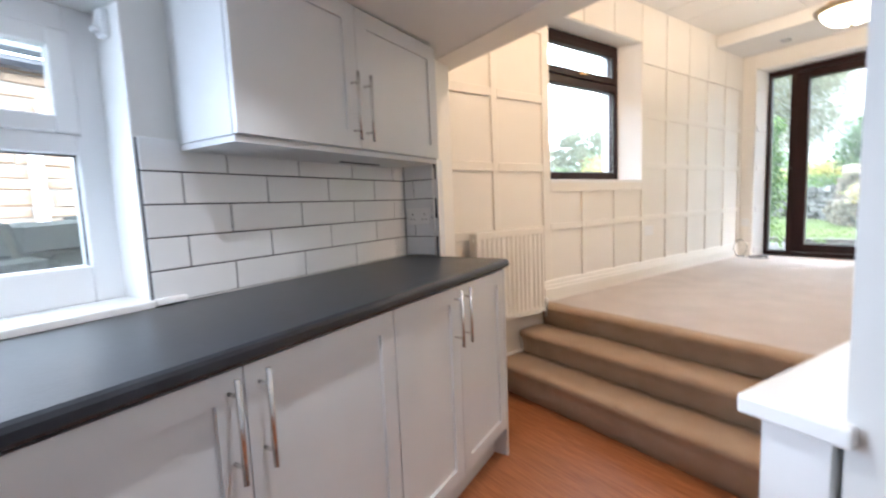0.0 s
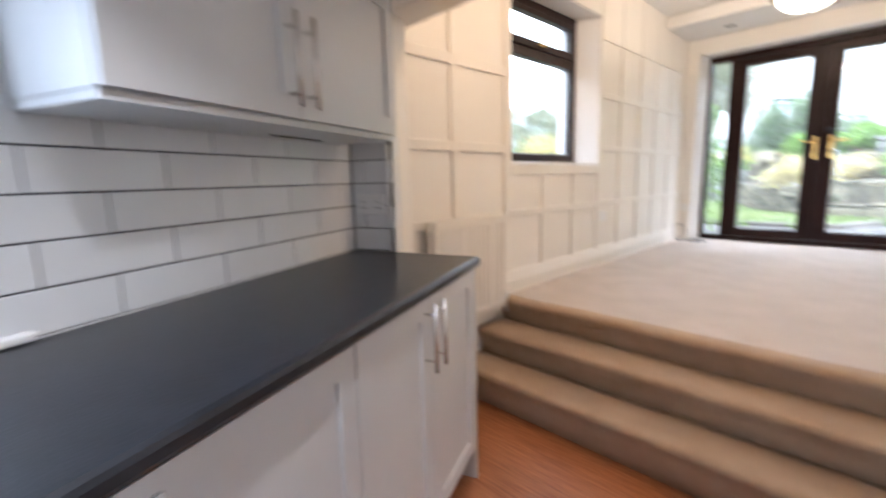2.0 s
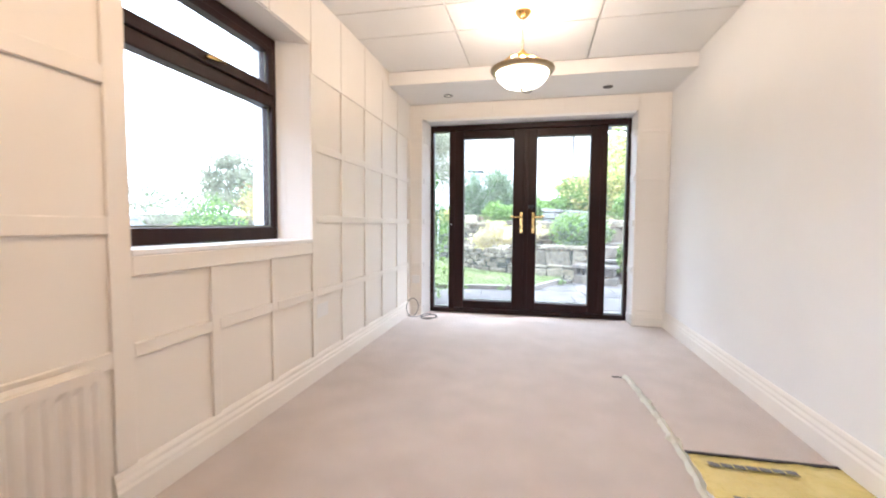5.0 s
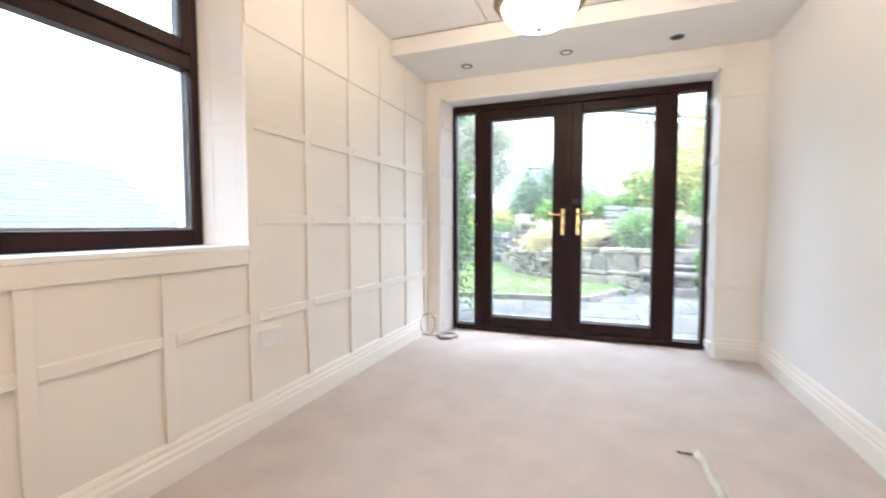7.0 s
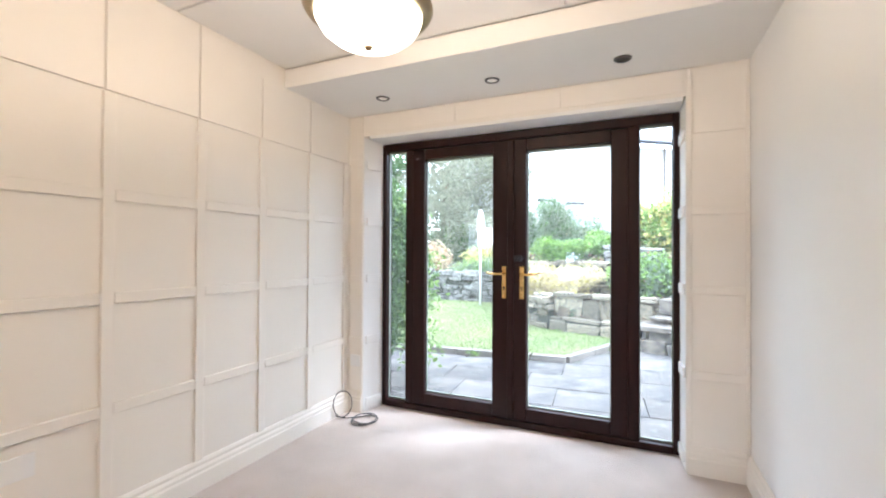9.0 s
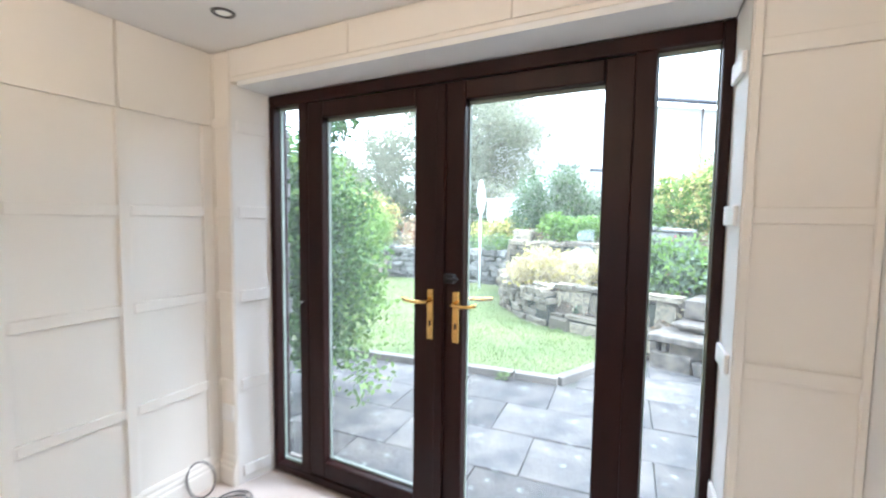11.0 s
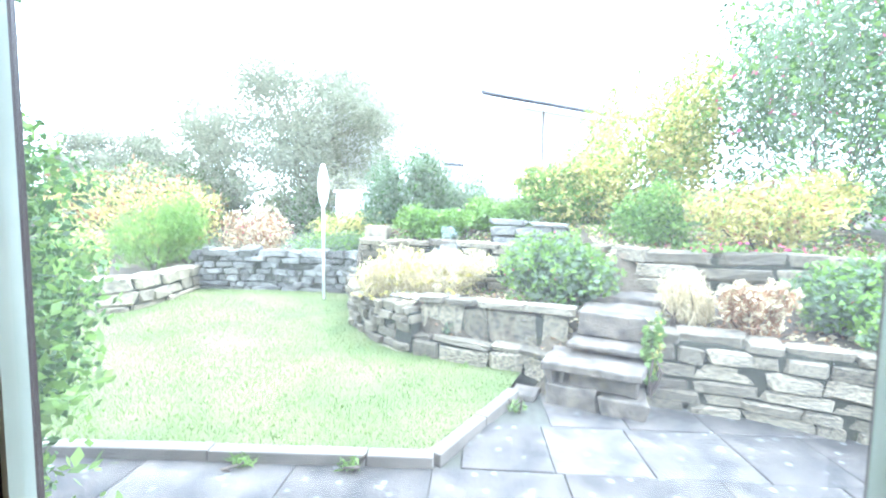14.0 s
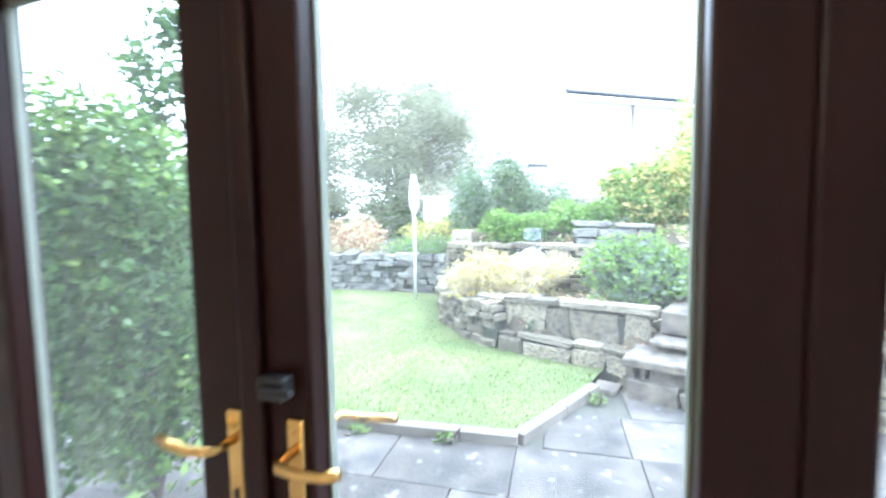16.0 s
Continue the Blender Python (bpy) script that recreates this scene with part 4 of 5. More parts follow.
def height(x, y):
    if x < 5.9:
        return -0.2 + 0.5 * smooth(3.2, 6.0, y) - (0.3 if y < -0.8 else 0)
    z = 0.35
    back = smooth(12.6, 12.8, x)
    z += back * 0.68 + smooth(12.8, 24, x) * 0.9
    z += 0.48 * smooth(5.8, 6.05, y - max(0.0, 10.7 - x) * 0.9) * (1 - back)
    if y < bed_edge(x) and x > 9.4 and y > -0.62:
        t = line_x(TERRACE, y)
        z2 = 0.55 + 0.40 * smooth(9.56, 9.8, x) + 0.12 * smooth(10.5, 10.8, x) + 0.34 * smooth(t, t + 0.14, x) + 0.25 * smooth(t + 0.3, t + 1.2, x) + 0.9 * smooth(12.5, 22, x)
        if y < 0.15:
            z2 = min(z2, 0.5 + 0.5 * smooth(9.45, 9.9, x) + max(0.0, z2 - 0.95))
        z = max(z, z2)
    if y < -0.62 and x > line_x(GWALL, y) + 0.02:
        z = max(z, 0.92 + 0.1 * smooth(9.2, 9.9, x) + 0.42 * smooth(10.1, 10.25, x) + 0.25 * smooth(10.4, 12, x) + 1.2 * smooth(12, 22, x))
    elif y < 0.1 and x > 8.9:
        z = max(z, 0.35 + 0.5 * smooth(8.95, 9.6, x))
    return z


gx = list(np.arange(-40, 5.0, 3.0)) + [5.0, 5.6, 5.88, 5.96] + list(np.arange(6.1, 14, 0.12)) + [14.4, 15, 16, 18, 20, 23, 28, 40, 70, 140, 400, 1500]
gy = [-1500, -400, -120, -50, -25, -14, -9, -7, -6, -5] + list(np.arange(-4.4, 8.4, 0.12)) + [9, 10, 12, 15, 19, 25, 40, 90, 300, 1500]
gx = [-1500, -400, -100] + gx
verts = []
for x in gx:
    for y in gy:
        n = 0.03 * noise.noise((x * 1.7, y * 1.7, 0)) if x > 9.2 else 0
        verts.append((x, y, height(x, y) + n))
ny = len(gy)
faces = [(i * ny + j, (i + 1) * ny + j, (i + 1) * ny + j + 1, i * ny + j + 1) for i in range(len(gx) - 1) for j in range(ny - 1)]
me = bpy.data.meshes.new("ground")
me.from_pydata(verts, [], faces)
me.materials.append(M_EARTH)
for p in me.polygons:
    p.use_smooth = True
tagged(new("ground", me), "dark garden soil rising in terraces", "ground", "", "structure")

# stones: a few rough blocks, scaled to each place
stone_pool = []
for k in range(12):
    bm = bmesh.new()
    cube(bm, -0.5, 0.5, -0.5, 0.5, -0.5, 0.5)
    bmesh.ops.bevel(bm, geom=bm.edges[:], offset=0.11, segments=1, affect='EDGES')
    for v in bm.verts:
        v.co += Vector(rng.uniform(-0.085, 0.085, 3))
    bmesh.ops.recalc_face_normals(bm, faces=bm.faces[:])
    stone_pool.append(bm)


def pool(material):
    out = []
    for bm in stone_pool:
        c = bm.copy()
        out.append(mesh_of("stone", c, material))
    return out


POOLS = {"grit": pool(M_STONE), "slate": pool(M_SLATEWALL), "moss": pool(M_MOSS), "house": pool(M_HOUSESTONE)}
stones_todo = []


def stone_wall(name, label, path, z0, z1, thick, kind, course, length, cope=0.0, core=True, at=None, jitter=0.12):
    w = thing(name, label, "stone wall", kind="structure", at=at)
    total = path_length(path)
    if core:
        bm = bmesh.new()
        rows = []
        for i in range(13):
            x, y, h = lerp_path(path, total * i / 12)
            nx, ny_ = -math.sin(radians(h)), math.cos(radians(h))
            t = thick * 0.36
            rows.append([bm.verts.new((x + nx * a, y + ny_ * a, z)) for a, z in ((-t, z0 - 0.1), (t, z0 - 0.1), (t, z1 - 0.05), (-t, z1 - 0.05))])
        for a, b in zip(rows, rows[1:]):
            for k in range(4):
                bm.faces.new((a[k], a[(k + 1) % 4], b[(k + 1) % 4], b[k]))
        bm.faces.new(rows[0]), bm.faces.new(rows[-1])
        bmesh.ops.recalc_face_normals(bm, faces=bm.faces[:])
        part("core", bm, M_JOINT if kind != "house" else M_MORTAR, w)
    z = z0
    while z < z1 - 0.02:
        h = course * rng.uniform(0.7, 1.35)
        h = min(h, z1 - z) if z1 - z > course * 0.5 else z1 - z
        s = -length * rng.uniform(0, 0.6)
        last = z + h > z1 - 0.03
        while s < total:
            l = length * rng.uniform(0.55, 1.6)
            a, b = max(s, 0), min(s + l, total)
            if b - a > 0.05:
                x, y, hd = lerp_path(path, (a + b) / 2)
                hh = h * rng.uniform(0.86, 1.02) + (cope * rng.uniform(0, 1) if last else 0)
                stones_todo.append((kind, w, pose(x + rng.normal(0, jitter * 0.12), y + rng.normal(0, jitter * 0.12), z + hh / 2, rng.normal(0, jitter * 18), rng.normal(0, jitter * 14), hd + rng.normal(0, jitter * 25)),
                                    ((b - a) - 0.006, thick * rng.uniform(0.85, 1.1), hh * 0.97)))
            s += l
        z += h
    return w


stone_wall("dry_stone_wall", "curved low dry stone wall of small stones round the lawn", BED[:4], 0.42, 0.92, 0.24, "grit", 0.075, 0.2, 0.05)
stone_wall("stone_edging", "row of large pale stone blocks along the lawn", BED[3:] + [(9.3, -0.02)], 0.42, 0.68, 0.2, "grit", 0.26, 0.42, jitter=0.06)
stone_wall("slab_wall", "terrace wall of upright grey stone slabs", [(9.8, 1.2), (9.66, 0.55), (9.46, -0.14)], 0.62, 0.98, 0.14, "grit", 0.36, 0.42, 0.02, jitter=0.04)
stone_wall("wall_coping", "thin worn coping stones on the slab wall", [(9.8, 1.24), (9.66, 0.55), (9.45, -0.18)], 0.975, 1.04, 0.2, "grit", 0.065, 0.38, 0.01, core=False, jitter=0.04)
stone_wall("upper_stone_wall", "short low terrace wall of flat stones", [(10.72, 1.05), (10.66, 0.38)], 0.98, 1.27, 0.2, "grit", 0.075, 0.3, 0.03)
stone_wall("upper_stone_wall", "long upper terrace wall of flat grey stones", TERRACE, 1.0, 1.47, 0.24, "grit", 0.085, 0.36, 0.05)
stone_wall("upper_stone_wall", "short upper wall of large grey blocks", [(11.55, 0.6), (11.5, 0.1), (11.4, -0.4)], 1.4, 1.74, 0.3, "slate", 0.15, 0.4, 0.05)
stone_wall("garden_stone_wall", "mortarless gritstone wall beside the patio steps", GWALL, 0.38, 0.975, 0.27, "grit", 0.1, 0.29, 0.02, jitter=0.1)
stone_wall("upper_stone_wall", "upper wall of large gritstone blocks behind the flower beds", [(10.45, -0.72), (10.22, -1.15), (10.1, -1.6), (9.95, -2.6), (9.85, -4.0)], 0.95, 1.50, 0.28, "grit", 0.15, 0.4, 0.06, jitter=0.08)
stone_wall("dry_stone_wall", "dark dry stone wall at the end of the lawn", [(12.05, 2.5), (12.6, 2.95), (12.68, 4.4), (12.52, 5.85)], 0.42, 1.17, 0.3, "slate", 0.095, 0.21, 0.1, jitter=0.2)
stone_wall("dry_stone_wall", "low grey stone wall at the side of the lawn", [(12.45, 5.85), (11.4, 5.58), (10.75, 5.5), (10.2, 5.95), (9.8, 6.7)], 0.42, 0.93, 0.3, "grit", 0.17, 0.42, 0.05)
stone_wall("house_side_wall", "grey slate stone side wall of the house beside the doors", [(5.97, 2.2), (6.17, 2.21)], 0.36, 3.0, 0.2, "slate", 0.085, 0.26, jitter=0.05)
slabs = thing("garden_steps", "worn sandstone garden steps between the walls", "stone steps", kind="structure", at=pose(8.65, -0.56, 0, 0, 0, -18.7))


def rough_slab(name, b, seed, wear=0.02):
    bm = boxes(b, bevel=0.014)
    bmesh.ops.subdivide_edges(bm, edges=[e for e in bm.edges if e.calc_length() > 0.12], cuts=5, use_grid_fill=True)
    o = Vector((seed * 3.1, seed * 1.7, seed))
    for v in bm.verts:
        v.co += Vector((wear * noise.noise(v.co * 7 + o), wear * noise.noise(v.co * 7 - o), 0.5 * wear * noise.noise(v.co * 6 + 2 * o)))
    return part(name, bm, M_STEP, slabs)


for k, b in enumerate(((0.0, 0.34, 0.0, 0.31, 0.40, 0.545), (0.0, 0.34, 0.325, 0.70, 0.40, 0.575))):
    rough_slab("footing_stone", b, k + 1, 0.03)
for k, b in enumerate(((0.05, 0.3, 0.06, 0.54, 0.56, 0.675), (0.06, 0.2, 0.575, 0.62, 0.565, 0.67), (0.04, 0.3, 0.66, 0.72, 0.50, 0.68))):
    rough_slab("riser_stone", b, k + 4)
rough_slab("slab", (-0.02, 0.46, 0.03, 0.735, 0.68, 0.745), 8, 0.025)
rough_slab("slab", (0.27, 0.62, 0.03, 0.60, 0.785, 0.83), 9, 0.02)
rough_slab("riser_stone", (0.36, 0.6, 0.06, 0.56, 0.745, 0.786), 10)
rough_slab("slab", (0.51, 1.1, -0.06, 0.56, 0.84, 1.035), 11, 0.02)
rough_slab("slab", (1.1, 1.62, -0.1, 0.5, 0.98, 1.09), 12, 0.02)
rough_slab("foot_slab", (-0.02, 0.2, 0.78, 0.98, 0.40, 0.45), 13, 0.03)

# lawn sheet, kerb stones
LAWN = [(7.57, 4.6), (7.74, 3.0), (7.88, 1.7), (7.98, 0.84), (8.5, 0.59), (9.0, 0.36), (9.4, 0.25), (9.5, 0.72), (9.7, 1.26), (10.0, 1.7), (10.62, 2.18), (11.75, 2.66),
        (12.55, 3.05), (12.6, 4.4), (12.45, 5.75), (11.4, 5.5), (10.7, 5.42), (10.1, 5.85), (9.6, 6.6), (8.4, 6.8)]


def inside(x, y):
    hit = False
    for (xa, ya), (xb, yb) in zip(LAWN, LAWN[1:] + LAWN[:1]):
        if (ya > y) != (yb > y) and x < (xb - xa) * (y - ya) / (yb - ya) + xa:
            hit = not hit
    return hit


def lawn_z(x, y):
    return 0.452 + 0.012 * (x - 7.7) + 0.008 * noise.noise((x, y, 2))


bm = bmesh.new()
vs = [bm.verts.new((x, y, 0)) for x, y in LAWN]
bm.faces.new(vs)
bmesh.ops.triangulate(bm, faces=bm.faces[:])
for _ in range(4):
    bmesh.ops.subdivide_edges(bm, edges=bm.edges[:], cuts=1, use_grid_fill=True)
for v in bm.verts:
    v.co.z = lawn_z(v.co.x, v.co.y)
bmesh.ops.recalc_face_normals(bm, faces=bm.faces[:])
for f_ in bm.faces:
    if f_.normal.z < 0:
        f_.normal_flip()
setting("lawn", bm, M_LAWN, "mown garden lawn with mossy patches", "lawn", True)
gv, gf = [], []
count = 0
while count < 42000:
    x, y = rng.uniform(7.6, 12.6), rng.uniform(0.3, 6.8)
    if not inside(x, y) or rng.random() > max(0.25, 1.15 - (x - 7.7) * 0.2) or noise.noise((x * 1.3, y * 1.3, 8)) < rng.uniform(-0.75, 0.1) - 0.12:
        continue
    a, h, w = rng.uniform(0, 6.28), rng.uniform(0.012, 0.036), 0.0035
    z = lawn_z(x, y) - 0.002
    dx, dy = math.cos(a), math.sin(a)
    l = rng.uniform(-0.6, 0.6) * h
    i = len(gv)
    gv += [(x - dx * w, y - dy * w, z), (x + dx * w, y + dy * w, z), (x - dy * l, y + dx * l, z + h)]
    gf.append((i, i + 1, i + 2))
    count += 1
me = bpy.data.meshes.new("grass")
me.from_pydata(gv, [], gf)
me.materials.append(M_GRASS)
tagged(new("grass", me), "short green lawn grass", "grass", "", "stuff")

kerb = thing("lawn_kerb", "pale concrete kerb stones edging the lawn", "kerb", kind="structure")
KP_ = [(7.53, 4.5), (7.70, 3.0), (7.84, 1.7), (7.935, 0.80), (8.45, 0.56), (8.97, 0.32)]
s, total = 0.0, path_length(KP_)
for l in (0.9, 0.62, 0.93, 0.9, 0.38, 0.56, 0.55):
    x, y, h = lerp_path(KP_, s + l / 2)
    part("kerb_stone", boxes((-l / 2 + 0.004, l / 2 - 0.004, -0.045, 0.045, -0.06, 0.06), bevel=0.008), M_KERB, kerb, at=pose(x, y, 0.425, 0, 0, h + rng.normal(0, 0.6)))
    s += l
patio = setting("patio", boxes((5.96, 7.6, -4.4, 4.4, 0.30, PZ - 0.02), (7.6, 9.05, -4.4, 0.9, 0.30, PZ - 0.012)), M_PATIOJOINT, "wet blue-grey flagstone patio with mossy joints", "patio")
flags_todo = []
for row, (x, d) in enumerate(((6.0, 0.46), (6.46, 0.47), (6.93, 0.46), (7.39, 0.53), (7.92, 0.54), (8.46, 0.5))):
    y = (2.45, 2.3, 2.62, 2.28, 0.5, 0.47)[row]
    while y > -4.2:
        l = (0.5, 0.56, 0.52, 0.54, 0.6)[len(flags_todo) % 5] if row > 3 else rng.uniform(0.58, 0.92)
        flags_todo.append((x, y, d, l))
        y -= l
    if row < 4:
        y = (2.45, 2.3, 2.62, 2.28)[row]
        while y < 3.9:
            l = rng.uniform(0.6, 0.9)
            flags_todo.append((x, y + l, d, l))
            y += l

# parasol, closed
para = thing("garden_parasol", "closed white parasol on a thin pole by the wall", "parasol", at=pose(11.95, 3.2, 0.47))
part("pole", tube([(0, 0, 0), (0, 0, 2.1)], 0.022, 10), M_CANVAS, para, "pale metal pole", True)
bm = bmesh.new()
rings = []
for i in range(9):
    t = i / 8
    r = (0.025 + 0.06 * math.sin(t * math.pi) ** 0.8 * (1 - 0.35 * t))
    rings.append([bm.verts.new((r * (1 + 0.22 * math.cos(5 * a)) * math.cos(a), r * (1 + 0.22 * math.cos(5 * a)) * math.sin(a), 1.46 + 0.66 * t)) for a in [2 * math.pi * k / 20 for k in range(20)]])
for a, b in zip(rings, rings[1:]):
    for k in range(20):
        bm.faces.new((a[k], a[(k + 1) % 20], b[(k + 1) % 20], b[k]))
bm.faces.new(rings[0]), bm.faces.new(rings[-1])
bmesh.ops.recalc_face_normals(bm, faces=bm.faces[:])
part("canopy", bm, M_CANVAS, para, "folded white canvas", True)
part("foot", boxes((-0.12, 0.42, -0.6, 0.42, -0.03, 0.02), bevel=0.01), M_STONE, para, "flat stone slab")


# ---- plants ----
def leaves(blobs, n, size, material, name, parent, label="", slim=0.5, up=0.0, hollow=0.45):
    """Many small leaves spread through blobs (x, y, z, rx, ry, rz), thicker towards their skins."""
    b = np.array(blobs, float)
    vol = (b[:, 3] * b[:, 4] * b[:, 5]) ** 0.75
    pick = rng.choice(len(b), n, p=vol / vol.sum())
    d = rng.normal(size=(n, 3))
    d /= np.linalg.norm(d, axis=1)[:, None]
    r = hollow + (1.08 - hollow) * rng.random(n) ** 0.6
    lump = 1 + 0.22 * np.sin(d[:, 0] * 5 + pick) * np.sin(d[:, 1] * 6 + 1.3 * pick) + 0.12 * np.sin(d[:, 2] * 9)
    c = b[pick, :3] + d * b[pick, 3:] * (r * lump)[:, None]
    ax = rng.normal(size=(n, 3)) + np.array([0, 0, up])
    ax /= np.linalg.norm(ax, axis=1)[:, None]
    sd = np.cross(ax, rng.normal(size=(n, 3)))
    sd /= np.linalg.norm(sd, axis=1)[:, None]
    s = size * rng.uniform(0.6, 1.4, n)[:, None]
    p = np.stack([c - ax * s * 0.5, c + sd * s * slim * 0.5, c + ax * s * 0.5, c - sd * s * slim * 0.5], 1).reshape(-1, 3)
    f = np.arange(4 * n).reshape(-1, 4)
    me = bpy.data.meshes.new(name)
    me.from_pydata(p.tolist(), [], f.tolist())
    me.materials.append(material)
    ob = new(name, me)
    ob.parent = parent
    ob["kind"] = "stuff"
    if label:
        ob["label"] = label
    return ob


def stems(parent, base, tips, r=0.012):
    bm = bmesh.new()
    for t in tips:
        m = [(base[i] * 0.5 + t[i] * 0.5 + rng.normal(0, 0.06)) for i in range(3)]
        tube([base, m, t], r, 5, bm, r * 0.35)
    return part("stems", bm, M_BARK, parent, "brown woody stems")


def shrub(name, label, cat, x, y, z, rx, ry, rz, material, n, size, extra=(), slim=0.5, up=0.0, nblob=6, spread=0.55):
    """A mound of leaves on woody stems; extra: further leaf colours (material, share, size)."""
    ob = thing(name, label, cat, at=pose(x, y, z))
    bl = [(0, 0, rz * 0.55, rx * 0.7, ry * 0.7, rz * 0.55)]
    for k in range(nblob):
        a = rng.uniform(0, 6.28)
        bl.append((rx * spread * math.cos(a), ry * spread * math.sin(a), rz * rng.uniform(0.35, 1.0), rx * rng.uniform(0.3, 0.5), ry * rng.uniform(0.3, 0.5), rz * rng.uniform(0.25, 0.42)))
    stems(ob, (0, 0, -0.05), [(q[0], q[1], q[2]) for q in bl[1:]], 0.014)
    leaves(bl, n, size, material, "foliage", ob, slim=slim, up=up)
    for m, share, sz in extra:
        leaves([(q[0], q[1], q[2] + 0.02, q[3] * 1.05, q[4] * 1.05, q[5] * 1.08) for q in bl], int(n * share), sz, m, "blossom" if m is M_PINK else "coloured_foliage", ob, hollow=0.85)
    return ob


def tree(name, label, x, y, z, h, w, material, n, size, bare=0.3):
    ob = thing(name, label, "tree", at=pose(x, y, z))
    part("trunk", tube([(0, 0, -0.2), (0.05, 0.02, h * 0.2), (0.0, 0.1, h * 0.45), (0.1, 0.05, h * 0.75)], 0.035 * h * 0.7, 8, None, 0.01 * h * 0.5), M_BARK, ob, smooth=True)
    bl, bm = [], bmesh.new()
    for k in range(44):
        a, e = rng.uniform(0, 6.28), 0.22 + 0.76 * ((k * 0.618) % 1)
        rr = w * 0.5 * math.sin(min(1.0, (1.06 - e) * 1.9 + 0.12) * 1.57) * rng.uniform(0.55, 0.95)
        tip = (rr * math.cos(a), rr * math.sin(a), h * e)
        tube([(0.05, 0.05, h * (0.15 + 0.45 * e)), (tip[0] * 0.5, tip[1] * 0.5, h * e * 0.88), tip], 0.012 * h * 0.5, 5, bm, 0.004)
        bl.append((*tip, w * rng.uniform(0.11, 0.19), w * rng.uniform(0.11, 0.19), h * rng.uniform(0.07, 0.13)))
    bl += [(0, 0, h * 0.62, w * 0.36, w * 0.36, h * 0.3), (w * 0.12, -w * 0.1, h * 0.5, w * 0.34, w * 0.34, h * 0.22)]
    part("limbs", bm, M_BARK, ob)
    leaves(bl, n, size, material, "crown", ob, hollow=0.15)
    return ob


# climber by the doors, with long loose shoots
cl = thing("climbing_shrub", "tall leafy climbing shrub beside the garden doors", "shrub", at=pose(6.82, 2.5, 0.40))
bl = [(0, 0.05, 0.55, 0.34, 0.42, 0.4), (0.0, 0.1, 1.05, 0.5, 0.55, 0.5), (-0.1, 0.1, 1.55, 0.45, 0.5, 0.4), (-0.25, 0.15, 1.8, 0.32, 0.38, 0.25), (0.3, 0.3, 1.45, 0.4, 0.45, 0.45), (0.25, 0.2, 0.9, 0.4, 0.45, 0.45)]
stems(cl, (0, 0, 0), [(rng.normal(0, 0.18), rng.normal(0, 0.18), rng.uniform(0.8, 1.8)) for _ in range(26)], 0.011)
leaves(bl + [(-0.25, -0.15, 1.0, 0.3, 0.35, 0.75), (-0.2, -0.1, 1.45, 0.3, 0.35, 0.45)], 24000, 0.045, M_LEAF, "foliage", cl, slim=0.55)
leaves(bl, 9000, 0.042, M_LEAFLIME, "young_foliage", cl, slim=0.55, hollow=0.85)
sh = [(0.15, 0.05, 2.05, 0.13, 0.14, 0.14), (0.2, -0.08, 2.2, 0.12, 0.13, 0.13), (0.28, -0.24, 2.36, 0.12, 0.12, 0.10), (0.36, -0.4, 2.46, 0.1, 0.12, 0.08),
      (0.22, -0.02, 2.5, 0.12, 0.14, 0.14), (0.15, 0.15, 2.3, 0.12, 0.12, 0.16), (0.3, -0.15, 2.62, 0.12, 0.14, 0.1)]
stems(cl, (0.05, 0.05, 1.7), [q[:3] for q in sh], 0.008)
leaves(sh, 1300, 0.055, M_LEAF, "hanging_shoots", cl, slim=0.5, hollow=0.1)
leaves([(0.0, -0.45, 0.3, 0.35, 0.2, 0.3), (0.1, -0.5, 0.8, 0.25, 0.15, 0.4)], 260, 0.06, M_LEAFLIME, "loose_shoots", cl, hollow=0.1)

shrub("rosemary_bush", "rounded bright green rosemary bush above the low wall", "shrub", 12.3, 6.45, 0.80, 0.8, 0.88, 1.05, M_LEAFLIME, 7500, 0.11, slim=0.13, up=1.6)
shrub("autumn_shrub", "broad orange autumn shrub behind the lawn", "shrub", 14.2, 8.4, 0.9, 1.4, 1.7, 1.6, M_LEAFYEL, 7500, 0.085, [(M_LEAFRUST, 0.4, 0.09), (M_LEAF, 0.3, 0.09)], nblob=10, spread=0.7)
# far trees and hedges: haze is mixed into their leaf colour
tree("tree", "large thinning autumn tree beyond the garden wall", 20.0, 7.6, 1.3, 5.6, 6.8, M_LEAFHAZED, 56000, 0.11)
tree("tree", "thin half-bare tree beyond the garden", 22.5, 13.2, 1.2, 5.4, 2.6, M_LEAFHAZED, 8000, 0.12)
tree("tree", "thin grey-green tree beyond the garden", 19.5, 14.0, 1.2, 3.5, 4.4, M_LEAFHAZED, 24000, 0.13)
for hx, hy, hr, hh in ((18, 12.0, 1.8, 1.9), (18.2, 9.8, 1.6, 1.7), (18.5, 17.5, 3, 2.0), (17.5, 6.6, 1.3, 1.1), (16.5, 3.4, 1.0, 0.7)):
    shrub("hedge_bush", "dense green bush beyond the garden wall", "shrub", hx, hy, 1.15, hr * 0.8, hr, hh, M_LEAFHAZED, 7000, 0.11, [(M_LEAF, 0.3, 0.10)])
shrub("holly_bush", "dark grey-green evergreen bush above the terrace", "shrub", 13.2, 2.18, 1.38, 0.62, 0.68, 1.22, M_LEAFBLUE, 9000, 0.065, [(M_LEAF, 0.25, 0.06)], nblob=14, spread=0.75)
